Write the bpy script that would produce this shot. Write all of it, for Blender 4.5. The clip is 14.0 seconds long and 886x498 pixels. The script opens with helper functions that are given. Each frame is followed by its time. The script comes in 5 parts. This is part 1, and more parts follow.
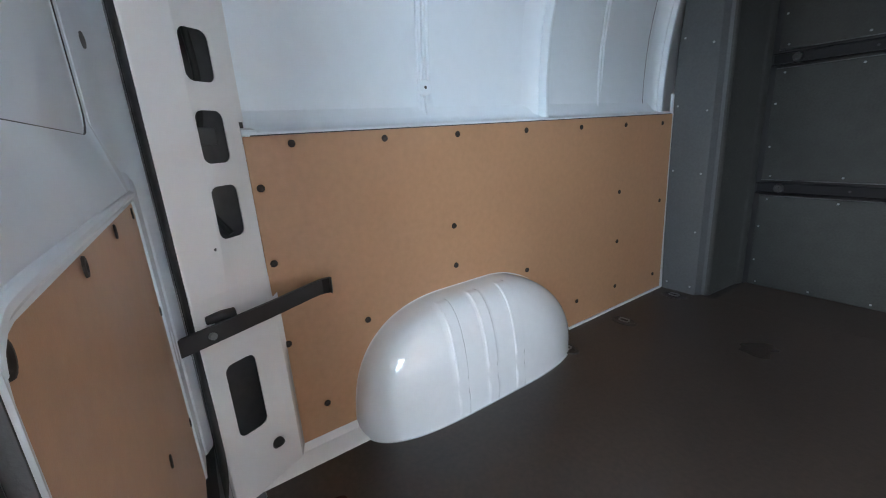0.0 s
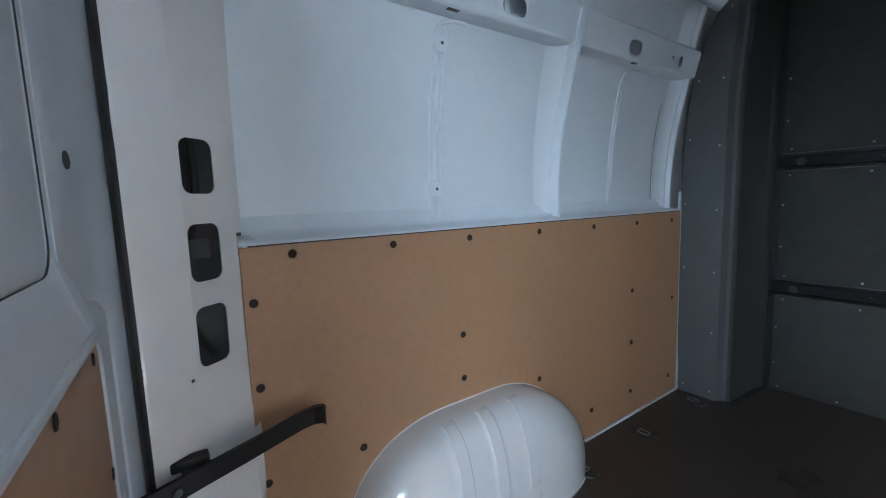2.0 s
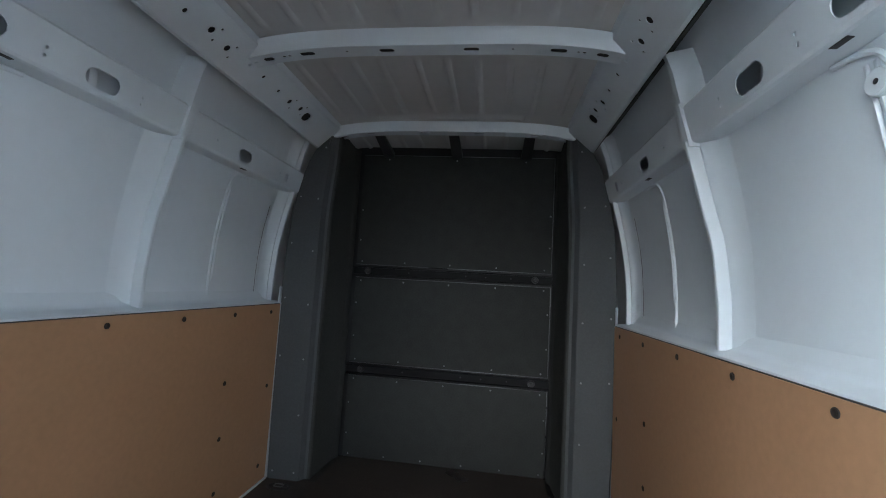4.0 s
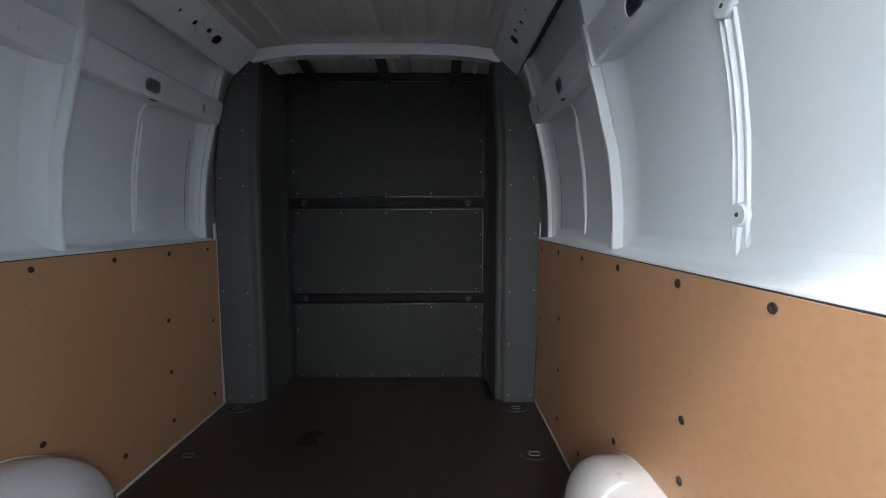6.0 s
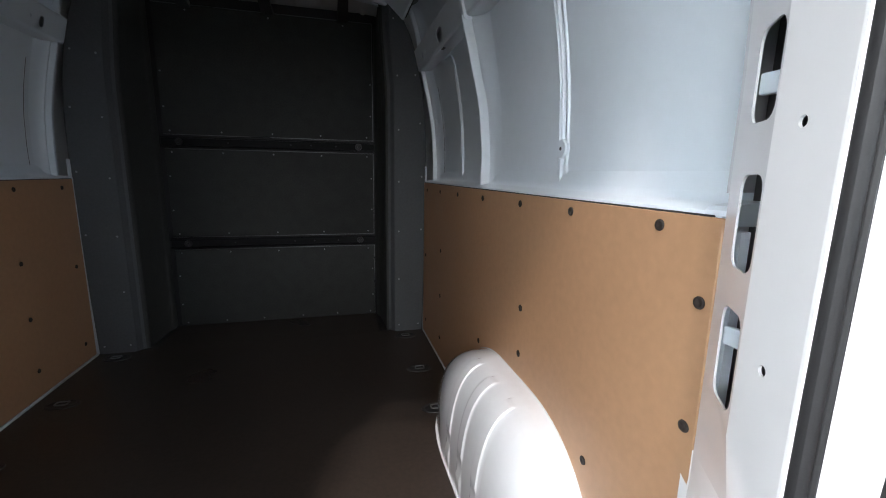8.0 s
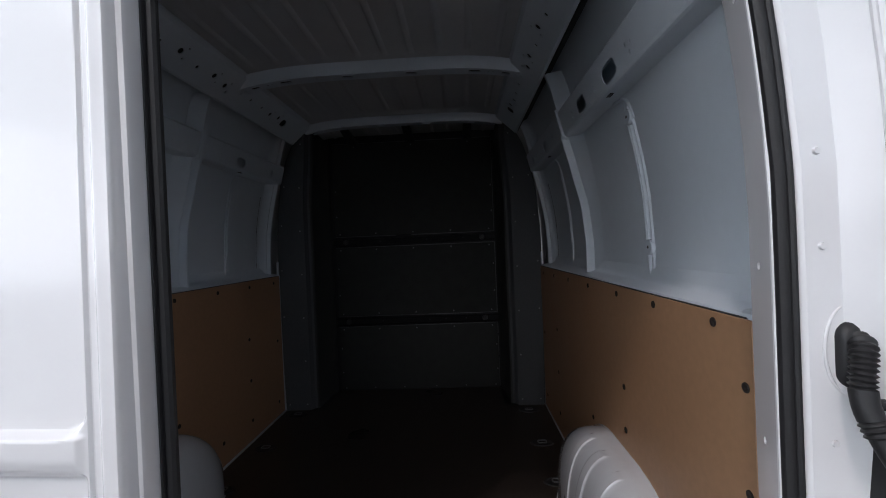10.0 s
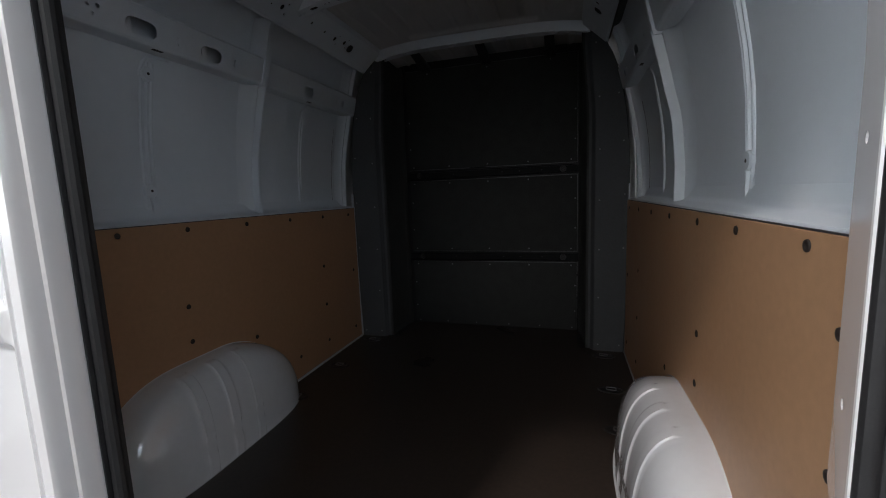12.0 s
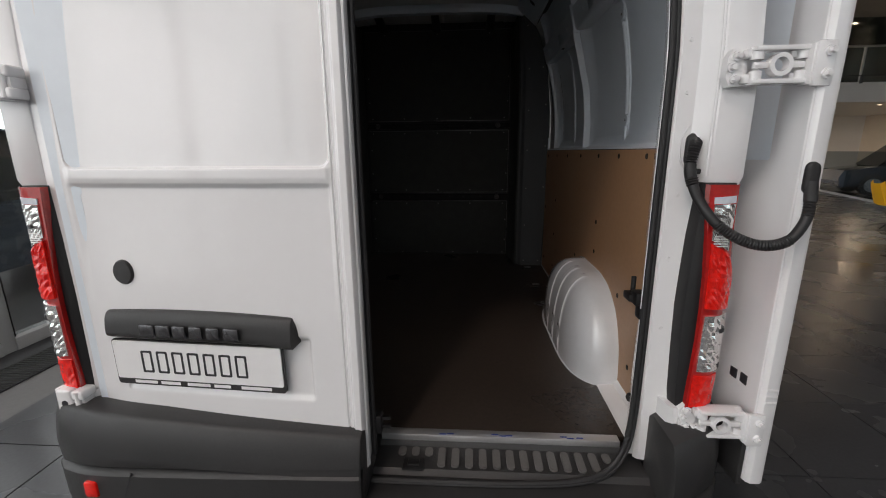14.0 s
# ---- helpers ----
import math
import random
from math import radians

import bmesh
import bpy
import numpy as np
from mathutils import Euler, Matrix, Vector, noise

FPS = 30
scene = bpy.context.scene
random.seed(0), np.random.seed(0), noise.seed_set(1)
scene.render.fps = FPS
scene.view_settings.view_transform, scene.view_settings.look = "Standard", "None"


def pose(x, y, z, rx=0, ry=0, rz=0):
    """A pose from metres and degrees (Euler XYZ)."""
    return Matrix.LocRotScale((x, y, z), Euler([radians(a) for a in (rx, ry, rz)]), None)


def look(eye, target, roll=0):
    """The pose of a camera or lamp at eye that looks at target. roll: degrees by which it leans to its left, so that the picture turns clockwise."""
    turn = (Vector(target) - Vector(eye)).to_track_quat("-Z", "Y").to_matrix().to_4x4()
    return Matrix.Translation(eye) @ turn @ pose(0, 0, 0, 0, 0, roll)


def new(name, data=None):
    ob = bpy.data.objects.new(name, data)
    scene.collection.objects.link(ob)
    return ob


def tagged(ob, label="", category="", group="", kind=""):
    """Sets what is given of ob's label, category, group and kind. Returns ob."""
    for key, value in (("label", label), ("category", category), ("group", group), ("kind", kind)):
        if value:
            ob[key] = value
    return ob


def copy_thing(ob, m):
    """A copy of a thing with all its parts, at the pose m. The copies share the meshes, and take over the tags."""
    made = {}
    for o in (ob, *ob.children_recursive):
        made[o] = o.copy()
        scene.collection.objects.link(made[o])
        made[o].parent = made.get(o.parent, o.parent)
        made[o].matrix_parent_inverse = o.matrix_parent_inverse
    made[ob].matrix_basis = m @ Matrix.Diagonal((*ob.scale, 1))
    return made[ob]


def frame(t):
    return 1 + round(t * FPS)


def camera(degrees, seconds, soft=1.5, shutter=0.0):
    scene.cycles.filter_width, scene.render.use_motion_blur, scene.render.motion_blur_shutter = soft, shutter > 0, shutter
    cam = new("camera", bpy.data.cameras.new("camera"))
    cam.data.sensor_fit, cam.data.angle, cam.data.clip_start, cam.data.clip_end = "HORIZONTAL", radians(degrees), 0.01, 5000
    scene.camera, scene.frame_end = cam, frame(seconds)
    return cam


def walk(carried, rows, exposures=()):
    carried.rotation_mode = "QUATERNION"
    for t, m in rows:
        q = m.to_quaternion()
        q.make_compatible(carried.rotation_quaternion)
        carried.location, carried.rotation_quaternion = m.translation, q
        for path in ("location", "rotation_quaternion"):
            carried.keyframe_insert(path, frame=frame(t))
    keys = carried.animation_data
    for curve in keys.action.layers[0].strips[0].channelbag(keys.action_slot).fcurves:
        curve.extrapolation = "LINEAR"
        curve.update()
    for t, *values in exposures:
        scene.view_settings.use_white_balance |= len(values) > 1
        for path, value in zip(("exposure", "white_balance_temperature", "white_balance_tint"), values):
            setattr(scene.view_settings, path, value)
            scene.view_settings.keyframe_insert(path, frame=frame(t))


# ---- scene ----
cam = camera(94.0, 14.0, soft=1.0, shutter=0.05)
# seconds, x, y, z, and the three turns in degrees; the van's axis is y, its load floor lies at z = 0.56
PATH = [
    (0.0, 0.241, 0.165, 1.44, 74.57, 3.72, 55.29),
    (0.5, 0.129, 0.189, 1.439, 73.37, 7.83, 68.71),
    (1.0, 0.02, 0.187, 1.405, 72.47, 7.02, 72.29),
    (1.5, 0.028, 0.165, 1.488, 79.42, 4.54, 68.61),
    (2.0, 0.109, 0.203, 1.552, 83.39, 1.92, 54.64),
    (2.5, 0.204, 0.224, 1.605, 90.11, -3.54, 37.24),
    (3.0, 0.255, 0.241, 1.616, 93.08, -5.32, 23.42),
    (3.2, 0.28, 0.241, 1.617, 94.52, -5.7, 18.3),
    (5.3, 0.266, 0.06, 1.616, 91.51, -0.14, 1.3),
    (5.5, 0.293, 0.078, 1.608, 87.97, 0.72, 1.33),
    (6.0, 0.339, 0.086, 1.585, 85.71, 0.15, -0.32),
    (6.5, 0.371, 0.046, 1.551, 82.84, -0.67, -1.41),
    (7.0, 0.318, -0.032, 1.518, 80.61, -1.19, -1.48),
    (7.5, 0.28, -0.081, 1.501, 79.14, -1.28, -6.82),
    (8.0, 0.358, -0.089, 1.519, 79.69, -0.94, -14.46),
    (8.5, 0.391, -0.111, 1.544, 83.53, -0.74, -16.47),
    (9.0, 0.365, -0.203, 1.609, 89.1, -0.25, -8.6),
    (9.2, 0.36, -0.247, 1.623, 91.21, -0.27, -4.74),
    (11.3, 0.393, -0.497, 1.586, 85.05, 3.9, 8.02),
    (11.5, 0.443, -0.418, 1.575, 84.56, 3.05, 9.86),
    (12.0, 0.528, -0.251, 1.537, 82.47, 2.15, 16.42),
    (12.5, 0.54, -0.215, 1.523, 80.86, 2.07, 19.06),
    (13.0, 0.515, -0.371, 1.506, 79.9, 1.66, 12.66),
    (13.5, 0.399, -0.668, 1.478, 77.84, 1.29, 5.81),
    (14.0, 0.288, -0.962, 1.465, 76.74, 0.52, 3.79),
]
EXPOSURE = [(0.0, 2.45, 6120, 12), (0.5, 2.15, 6100, 12), (1.0, 2.1, 5850, 10), (2.0, 2.0, 5800, 10), (3.0, 1.87, 5900, 11), (5.5, 0.76, 6700, 15), (6.0, 1.1, 6650, 16), (7.0, 0.9, 6600, 16), (8.0, 0.6, 6500, 16), (8.5, -0.12, 6150, 16), (9.0, -0.45, 5950, 17), (11.5, -1.8, 7150, 24), (12.0, -0.66, 6700, 18), (12.5, -0.08, 6600, 16), (13.0, -0.42, 6750, 17), (13.5, -1.42, 7100, 20), (14.0, -1.42, 7050, 20)]
walk(cam, [(t, pose(x, y, z, rx, ry, rz)) for t, x, y, z, rx, ry, rz in PATH], EXPOSURE)

# ---- world and light: an overcast day outside tall showroom windows ----
world = bpy.data.worlds.new("overcast_sky")
scene.world = world
world.use_nodes = True
wn, wl = world.node_tree.nodes, world.node_tree.links
sky = wn.new("ShaderNodeTexSky")
sky.sky_type, sky.sun_disc = "NISHITA", False
sky.sun_elevation, sky.sun_rotation = radians(28), radians(215)
sky.air_density, sky.dust_density = 1.5, 6.0
grey = wn.new("ShaderNodeHueSaturation")
grey.inputs["Saturation"].default_value = 0.25
wl.new(sky.outputs[0], grey.inputs["Color"])
wl.new(grey.outputs[0], wn["Background"].inputs[0])
wn["Background"].inputs[1].default_value = 0.15

sun = new("sun", bpy.data.lights.new("sun", "SUN"))
sun.data.energy, sun.data.angle, sun.data.color = 0.6, radians(20), (1.0, 0.97, 0.93)
sun.matrix_basis = look((0, 0, 0), (0.57, 0.62, -0.53))


def window_light(name, eye, target, w, h, watts, colour=(0.86, 0.93, 1.0)):
    lamp = new(name, bpy.data.lights.new(name, "AREA"))
    lamp.data.shape, lamp.data.size, lamp.data.size_y = "RECTANGLE", w, h
    lamp.data.energy, lamp.data.color = watts, colour
    lamp.matrix_basis = look(eye, target)
    return lamp


# daylight that the tall glass bays behind and beside the van let in
for k in range(4):
    cx = -1.9 + 2.4 * k
    window_light("window_daylight", (cx, -7.12, 4.25), (cx, 0, 4.25), 2.3, 3.4, (70, 135, 125, 55)[k], (0.93, 0.96, 1.0) if k < 2 else (0.80, 0.91, 1.0))
for k in range(4):
    cx = 7.7 + 2.4 * k
    window_light("window_daylight", (cx, -7.12, 4.25), (cx, 0, 4.25), 2.3, 3.4, 130, (0.80, 0.91, 1.0))
for k in range(3):
    cy = -5.5 + 2.4 * k
    window_light("window_daylight", (-3.28, cy, 5.0), (0, cy, 3.6), 2.1, 2.0, (75, 45, 15)[k], (1.0, 0.975, 0.965))

window_light("window_daylight", (-3.28, -2.9, 1.5), (0, -2.9, 0.6), 2.1, 2.4, 38, (0.95, 0.98, 1.0))


# ---- materials ----
def material(name, base, rough=0.5, metal=0.0, vary=0.08, scales=(3.0, 40.0), bump=0.0, bump_scale=300.0, coat=0.0, per_piece=0.0, rough_vary=0.08, stretch=(1, 1, 1), second=None, spec=0.5):
    m = bpy.data.materials.new(name)
    m.use_nodes = True
    nt, b = m.node_tree, m.node_tree.nodes["Principled BSDF"]
    n = lambda kind: nt.nodes.new("ShaderNode" + kind)
    co, mp = n("NewGeometry"), n("Mapping")
    mp.inputs["Scale"].default_value = stretch
    nt.links.new(co.outputs["Position"], mp.inputs[0])
    big, fine = n("TexNoise"), n("TexNoise")
    for tex, s, d in ((big, scales[0], 4), (fine, scales[1], 3)):
        tex.inputs["Scale"].default_value, tex.inputs["Detail"].default_value = s, d
        nt.links.new(mp.outputs[0], tex.inputs["Vector"])
    add = n("Math")
    add.operation = "ADD"
    nt.links.new(big.outputs[0], add.inputs[0])
    nt.links.new(fine.outputs[0], add.inputs[1])
    shade = n("MapRange")
    shade.inputs["From Min"].default_value, shade.inputs["From Max"].default_value = 0.6, 1.4
    nt.links.new(add.outputs[0], shade.inputs["Value"])
    mix = n("Mix")
    mix.data_type = "RGBA"
    low = second if second else [c * (1 - vary) for c in base]
    high = base if second else [min(1, c * (1 + vary)) for c in base]
    mix.inputs["A"].default_value, mix.inputs["B"].default_value = (*low, 1), (*high, 1)
    nt.links.new(shade.outputs[0], mix.inputs["Factor"])
    colour = mix.outputs["Result"]
    if per_piece:
        info, hsv, rng = n("ObjectInfo"), n("HueSaturation"), n("MapRange")
        rng.inputs["To Min"].default_value, rng.inputs["To Max"].default_value = 1 - per_piece, 1 + per_piece
        nt.links.new(info.outputs["Random"], rng.inputs["Value"])
        nt.links.new(rng.outputs[0], hsv.inputs["Value"])
        nt.links.new(colour, hsv.inputs["Color"])
        colour = hsv.outputs[0]
    nt.links.new(colour, b.inputs["Base Color"])
    rr = n("MapRange")
    rr.inputs["From Min"].default_value, rr.inputs["From Max"].default_value = 0.3, 0.7
    rr.inputs["To Min"].default_value, rr.inputs["To Max"].default_value = max(0.02, rough - rough_vary), min(1, rough + rough_vary)
    nt.links.new(big.outputs[0], rr.inputs["Value"])
    nt.links.new(rr.outputs[0], b.inputs["Roughness"])
    b.inputs["Metallic"].default_value = metal
    b.inputs["Specular IOR Level"].default_value = spec
    b.inputs["Coat Weight"].default_value = coat
    b.inputs["Coat Roughness"].default_value = 0.06
    if bump:
        tex, bp = n("TexNoise"), n("Bump")
        tex.inputs["Scale"].default_value, tex.inputs["Detail"].default_value = bump_scale, 4
        nt.links.new(mp.outputs[0], tex.inputs["Vector"])
        bp.inputs["Strength"].default_value, bp.inputs["Distance"].default_value = bump, 0.002
        nt.links.new(tex.outputs[0], bp.inputs["Height"])
        nt.links.new(bp.outputs[0], b.inputs["Normal"])
    return m


def glass(name, tint=(0.9, 0.95, 0.95), rough=0.0, clear=0.9):
    m = bpy.data.materials.new(name)
    m.use_nodes = True
    nt = m.node_tree
    out = nt.nodes["Material Output"]
    nt.nodes.remove(nt.nodes["Principled BSDF"])
    a, g, mx = (nt.nodes.new("ShaderNode" + k) for k in ("BsdfTransparent", "BsdfGlossy", "MixShader"))
    a.inputs[0].default_value = (*[c * clear for c in tint], 1)
    g.inputs["Roughness"].default_value = rough
    mx.inputs[0].default_value = 0.05
    nt.links.new(a.outputs[0], mx.inputs[1])
    nt.links.new(g.outputs[0], mx.inputs[2])
    nt.links.new(mx.outputs[0], out.inputs[0])
    return m


def glow(name, colour, strength):
    m = bpy.data.materials.new(name)
    m.use_nodes = True
    b = m.node_tree.nodes["Principled BSDF"]
    b.inputs["Base Color"].default_value = (*colour, 1)
    b.inputs["Emission Color"].default_value = (*colour, 1)
    b.inputs["Emission Strength"].default_value = strength
    return m


# inner white of the van; the skylight's blue is put into its base colour
PAINT = material("skylit_white_paint", (0.68, 0.745, 0.80), 0.36, vary=0.025, scales=(1.5, 25), coat=0.32, bump=0.03, bump_scale=5)
# roof skin only: greyer and darker than the paint of walls and bows
ROOFPAINT = material("grey_white_roof_paint", (0.52, 0.525, 0.53), 0.42, vary=0.04, scales=(1.5, 25), coat=0.1, bump=0.03, bump_scale=5)
ARCH = material("glossy_white_moulding", (0.74, 0.765, 0.79), 0.12, vary=0.03, scales=(2, 40), coat=1.0, bump=0.03, bump_scale=9, spec=0.9)
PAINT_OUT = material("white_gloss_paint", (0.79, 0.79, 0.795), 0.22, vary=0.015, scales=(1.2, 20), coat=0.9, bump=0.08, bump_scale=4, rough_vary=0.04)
HARDBOARD = material("brown_hardboard", (0.42, 0.242, 0.136), 0.42, vary=0.085, scales=(3.0, 50), bump=0.08, bump_scale=400, rough_vary=0.06)
PLYFLOOR = material("dark_film_plywood", (0.060, 0.045, 0.036), 0.31, scales=(1.6, 70), bump=0.2, bump_scale=260, rough_vary=0.05, second=(0.028, 0.023, 0.020))
GREYSHEET = material("grey_bulkhead_sheet", (0.041, 0.043, 0.041), 0.7, spec=0.2, vary=0.28, scales=(16, 120), bump=0.35, bump_scale=420)
GREYTRIM = material("grey_moulded_trim", (0.076, 0.081, 0.085), 0.6, spec=0.3, vary=0.16, scales=(3, 120), bump=0.4, bump_scale=450)
RAILBLACK = material("black_painted_rail", (0.010, 0.010, 0.011), 0.5, vary=0.15, scales=(4, 70), bump=0.05)
RAILGREY = material("dark_grey_rail", (0.010, 0.010, 0.011), 0.55, spec=0.15, vary=0.12, scales=(4, 70), bump=0.05)
BLACKPLASTIC = material("black_grained_plastic", (0.028, 0.028, 0.0285), 0.44, vary=0.18, scales=(5, 150), bump=0.35, bump_scale=600)
# rubber parts; its black also paints the shade inside roof bows and roof rails
RUBBER = material("black_rubber_and_shade", (0.016, 0.016, 0.017), 0.55, vary=0.2, scales=(6, 120), bump=0.15)
DARKHOLE = material("dark_plug", (0.022, 0.016, 0.013), 0.7, vary=0.2)
STEEL = material("zinc_screw", (0.34, 0.35, 0.36), 0.4, metal=1.0, vary=0.1, scales=(20, 200))
STRIP = material("dull_metal_strip", (0.16, 0.165, 0.17), 0.34, metal=1.0, vary=0.2, scales=(5, 90), stretch=(1, 1, 6))
ALU = material("aluminium_strip", (0.74, 0.75, 0.76), 0.4, metal=0.85, vary=0.05, scales=(6, 140), stretch=(1, 12, 1))
BLUEPRINT = material("blue_film_print", (0.05, 0.09, 0.36), 0.6)
RED = material("red_lamp_lens", (0.88, 0.014, 0.007), 0.10, vary=0.25, scales=(30, 120), coat=0.5, bump=0.4, bump_scale=140, spec=0.35)
REDDARK = material("dark_red_lens_rim", (0.42, 0.012, 0.010), 0.12, vary=0.15, scales=(30, 120), coat=1.0)
CLEAR = material("clear_lamp_lens", (0.80, 0.79, 0.77), 0.10, metal=0.85, vary=0.15, scales=(40, 150), coat=1.0, bump=0.3, bump_scale=110)
PADGREY = material("grey_rubber_pad", (0.125, 0.122, 0.118), 0.6, vary=0.12, scales=(9, 160), bump=0.2)
GREYPALE = material("pale_lens_band", (0.62, 0.66, 0.72), 0.15, vary=0.1, scales=(20, 80), coat=1.0)
WHITE = material("white_plate", (0.82, 0.82, 0.82), 0.3, vary=0.02, coat=0.4)
INK = material("dark_ink", (0.03, 0.03, 0.035), 0.5)
BADGE = material("dark_chrome_badge", (0.10, 0.10, 0.105), 0.25, metal=0.7)
# dark grey with the shade of the hollows put into its colour
INNERDARK = material("cavity_shade_grey", (0.075, 0.078, 0.080), 0.6, vary=0.2, scales=(4, 40))
TILE = material("dark_grey_floor_tile", (0.068, 0.071, 0.076), 0.27, vary=0.14, scales=(1.3, 60), per_piece=0.07, rough_vary=0.03)
GROUT = material("floor_grout", (0.19, 0.19, 0.19), 0.8)
PLASTER = material("white_plaster", (0.74, 0.73, 0.70), 0.7, vary=0.05, scales=(1, 30), bump=0.15, bump_scale=150)
DARKCEIL = material("dark_ceiling", (0.12, 0.12, 0.118), 0.8, vary=0.15)
FRAME = material("grey_window_frame", (0.42, 0.43, 0.43), 0.4, vary=0.06, scales=(3, 80))
GLASS = glass("window_glass")
FROST = glass("frosted_partition_glass", (0.60, 0.70, 0.76), 0.25, 0.62)
RAILGLASS = glass("smoked_glass", (0.7, 0.76, 0.77), 0.05, 0.85)
YELLOW = material("yellow_plastic_seat", (0.85, 0.42, 0.012), 0.4, vary=0.06)
REDSEAT = material("red_plastic_seat", (0.62, 0.04, 0.03), 0.4, vary=0.06)
CARDARK = material("dark_car_paint", (0.05, 0.068, 0.092), 0.2, vary=0.1, coat=1.0)
VANBLUE = material("blue_van_paint", (0.10, 0.135, 0.185), 0.25, vary=0.1, coat=1.0)
CARGLASS = material("dark_car_glass", (0.012, 0.014, 0.016), 0.06, vary=0.1, coat=0.5)
ASPHALT = material("wet_grey_paving", (0.20, 0.20, 0.205), 0.5, vary=0.25, scales=(0.6, 30), bump=0.3, bump_scale=80)
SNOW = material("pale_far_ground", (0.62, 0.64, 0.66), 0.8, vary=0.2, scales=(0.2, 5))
LAMPGLOW = glow("warm_lamp", (1.0, 0.82, 0.55), 8.0)
OVERCAST = glow("overcast_backdrop", (0.92, 0.97, 1.0), 6.5)
WARMWALL = material("warm_lit_wall", (0.70, 0.60, 0.47), 0.7, vary=0.06)


# ---- mesh helpers ----
def part(name, bm, mat, parent=None, label="", smooth=True):
    me = bpy.data.meshes.new(name)
    bmesh.ops.recalc_face_normals(bm, faces=bm.faces[:])
    for e in bm.edges:
        if len(e.link_faces) == 2 and e.calc_face_angle() > 0.6:
            e.smooth = False
    for f in bm.faces:
        f.smooth = smooth
    bm.to_mesh(me)
    bm.free()
    me.materials.append(mat)
    ob = new(name, me)
    if parent is not None:
        ob.parent = parent
        if parent.type == "EMPTY":
            ob.matrix_parent_inverse = Matrix.Translation(-parent.location)
    return tagged(ob, label)


def empty(name, loc, label, category, group=""):
    e = new(name)
    e.location = loc
    e.empty_display_size = 0.2
    return tagged(e, label, category, group)


def piece(name, mesh, parent, m):
    ob = new(name, mesh)
    ob.parent = parent
    if parent.type == "EMPTY":
        ob.matrix_parent_inverse = Matrix.Translation(-parent.location)
    ob.matrix_basis = m
    return ob


def mesh_of(name, bm, mat, smooth=True):
    me = bpy.data.meshes.new(name)
    bmesh.ops.recalc_face_normals(bm, faces=bm.faces[:])
    for f in bm.faces:
        f.smooth = smooth
    bm.to_mesh(me)
    bm.free()
    me.materials.append(mat)
    return me


def box(bm, x0, x1, y0, y1, z0, z1, bevel=0.0, seg=2):
    vs = bmesh.ops.create_cube(bm, size=1.0)["verts"]
    for v in vs:
        v.co = Vector(((x0 + x1) / 2 + v.co.x * (x1 - x0), (y0 + y1) / 2 + v.co.y * (y1 - y0), (z0 + z1) / 2 + v.co.z * (z1 - z0)))
    if bevel:
        es = list({e for v in vs for e in v.link_edges})
        bmesh.ops.bevel(bm, geom=es, offset=bevel, segments=seg, profile=0.5, affect="EDGES")
    return bm


def boxed(x0, x1, y0, y1, z0, z1, bevel=0.0, seg=2):
    return box(bmesh.new(), min(x0, x1), max(x0, x1), min(y0, y1), max(y0, y1), z0, z1, bevel, seg)


def cyl(bm, a, b, r0, r1=None, n=20):
    a, b = Vector(a), Vector(b)
    r1 = r0 if r1 is None else r1
    m = Matrix.Translation((a + b) / 2) @ (b - a).to_track_quat("Z", "Y").to_matrix().to_4x4()
    bmesh.ops.create_cone(bm, cap_ends=True, segments=n, radius1=r0, radius2=r1, depth=(b - a).length, matrix=m)
    return bm


def loft(bm, rings, close_u=False, cap=False):
    rows = [[bm.verts.new(p) for p in ring] for ring in rings]
    n = len(rows[0])
    for a, b in zip(rows, rows[1:]):
        for i in range(n if close_u else n - 1):
            j = (i + 1) % n
            bm.faces.new((a[i], a[j], b[j], b[i]))
    if cap:
        bm.faces.new(rows[0][::-1])
        bm.faces.new(rows[-1])
    return bm


def smooth_path(points, per=8):
    pts = [Vector(p) for p in points]
    pts = [2 * pts[0] - pts[1]] + pts + [2 * pts[-1] - pts[-2]]
    out = []
    for i in range(1, len(pts) - 2):
        p0, p1, p2, p3 = pts[i - 1:i + 3]
        for k in range(per):
            t = k / per
            out.append(0.5 * (2 * p1 + (p2 - p0) * t + (2 * p0 - 5 * p1 + 4 * p2 - p3) * t * t + (3 * p1 - p0 - 3 * p2 + p3) * t ** 3))
    return out + [pts[-2]]


def tube(bm, pts, radius, n=12, ripple=0.0, squash=1.0):
    rings = []
    for i, p in enumerate(pts):
        d = (pts[min(i + 1, len(pts) - 1)] - pts[max(i - 1, 0)]).normalized()
        side = d.cross(Vector((0.31, 0.2, 0.93))).normalized()
        up = side.cross(d)
        r = radius * (1 + (ripple if i % 2 else -ripple))
        rings.append([p + (side * math.cos(a) * squash + up * math.sin(a)) * r for a in [2 * math.pi * k / n for k in range(n)]])
    return loft(bm, rings, close_u=True, cap=True)


def rrect(u0, u1, v0, v1, r, n=4):
    pts = []
    for cu, cv, a0 in ((u1 - r, v1 - r, 0), (u0 + r, v1 - r, 90), (u0 + r, v0 + r, 180), (u1 - r, v0 + r, 270)):
        for k in range(n + 1):
            a = radians(a0 + 90 * k / n)
            pts.append((cu + r * math.cos(a), cv + r * math.sin(a)))
    return pts


def disc(u, v, r, n=10):
    return [(u + r * math.cos(2 * math.pi * k / n), v + r * math.sin(2 * math.pi * k / n)) for k in range(n)]


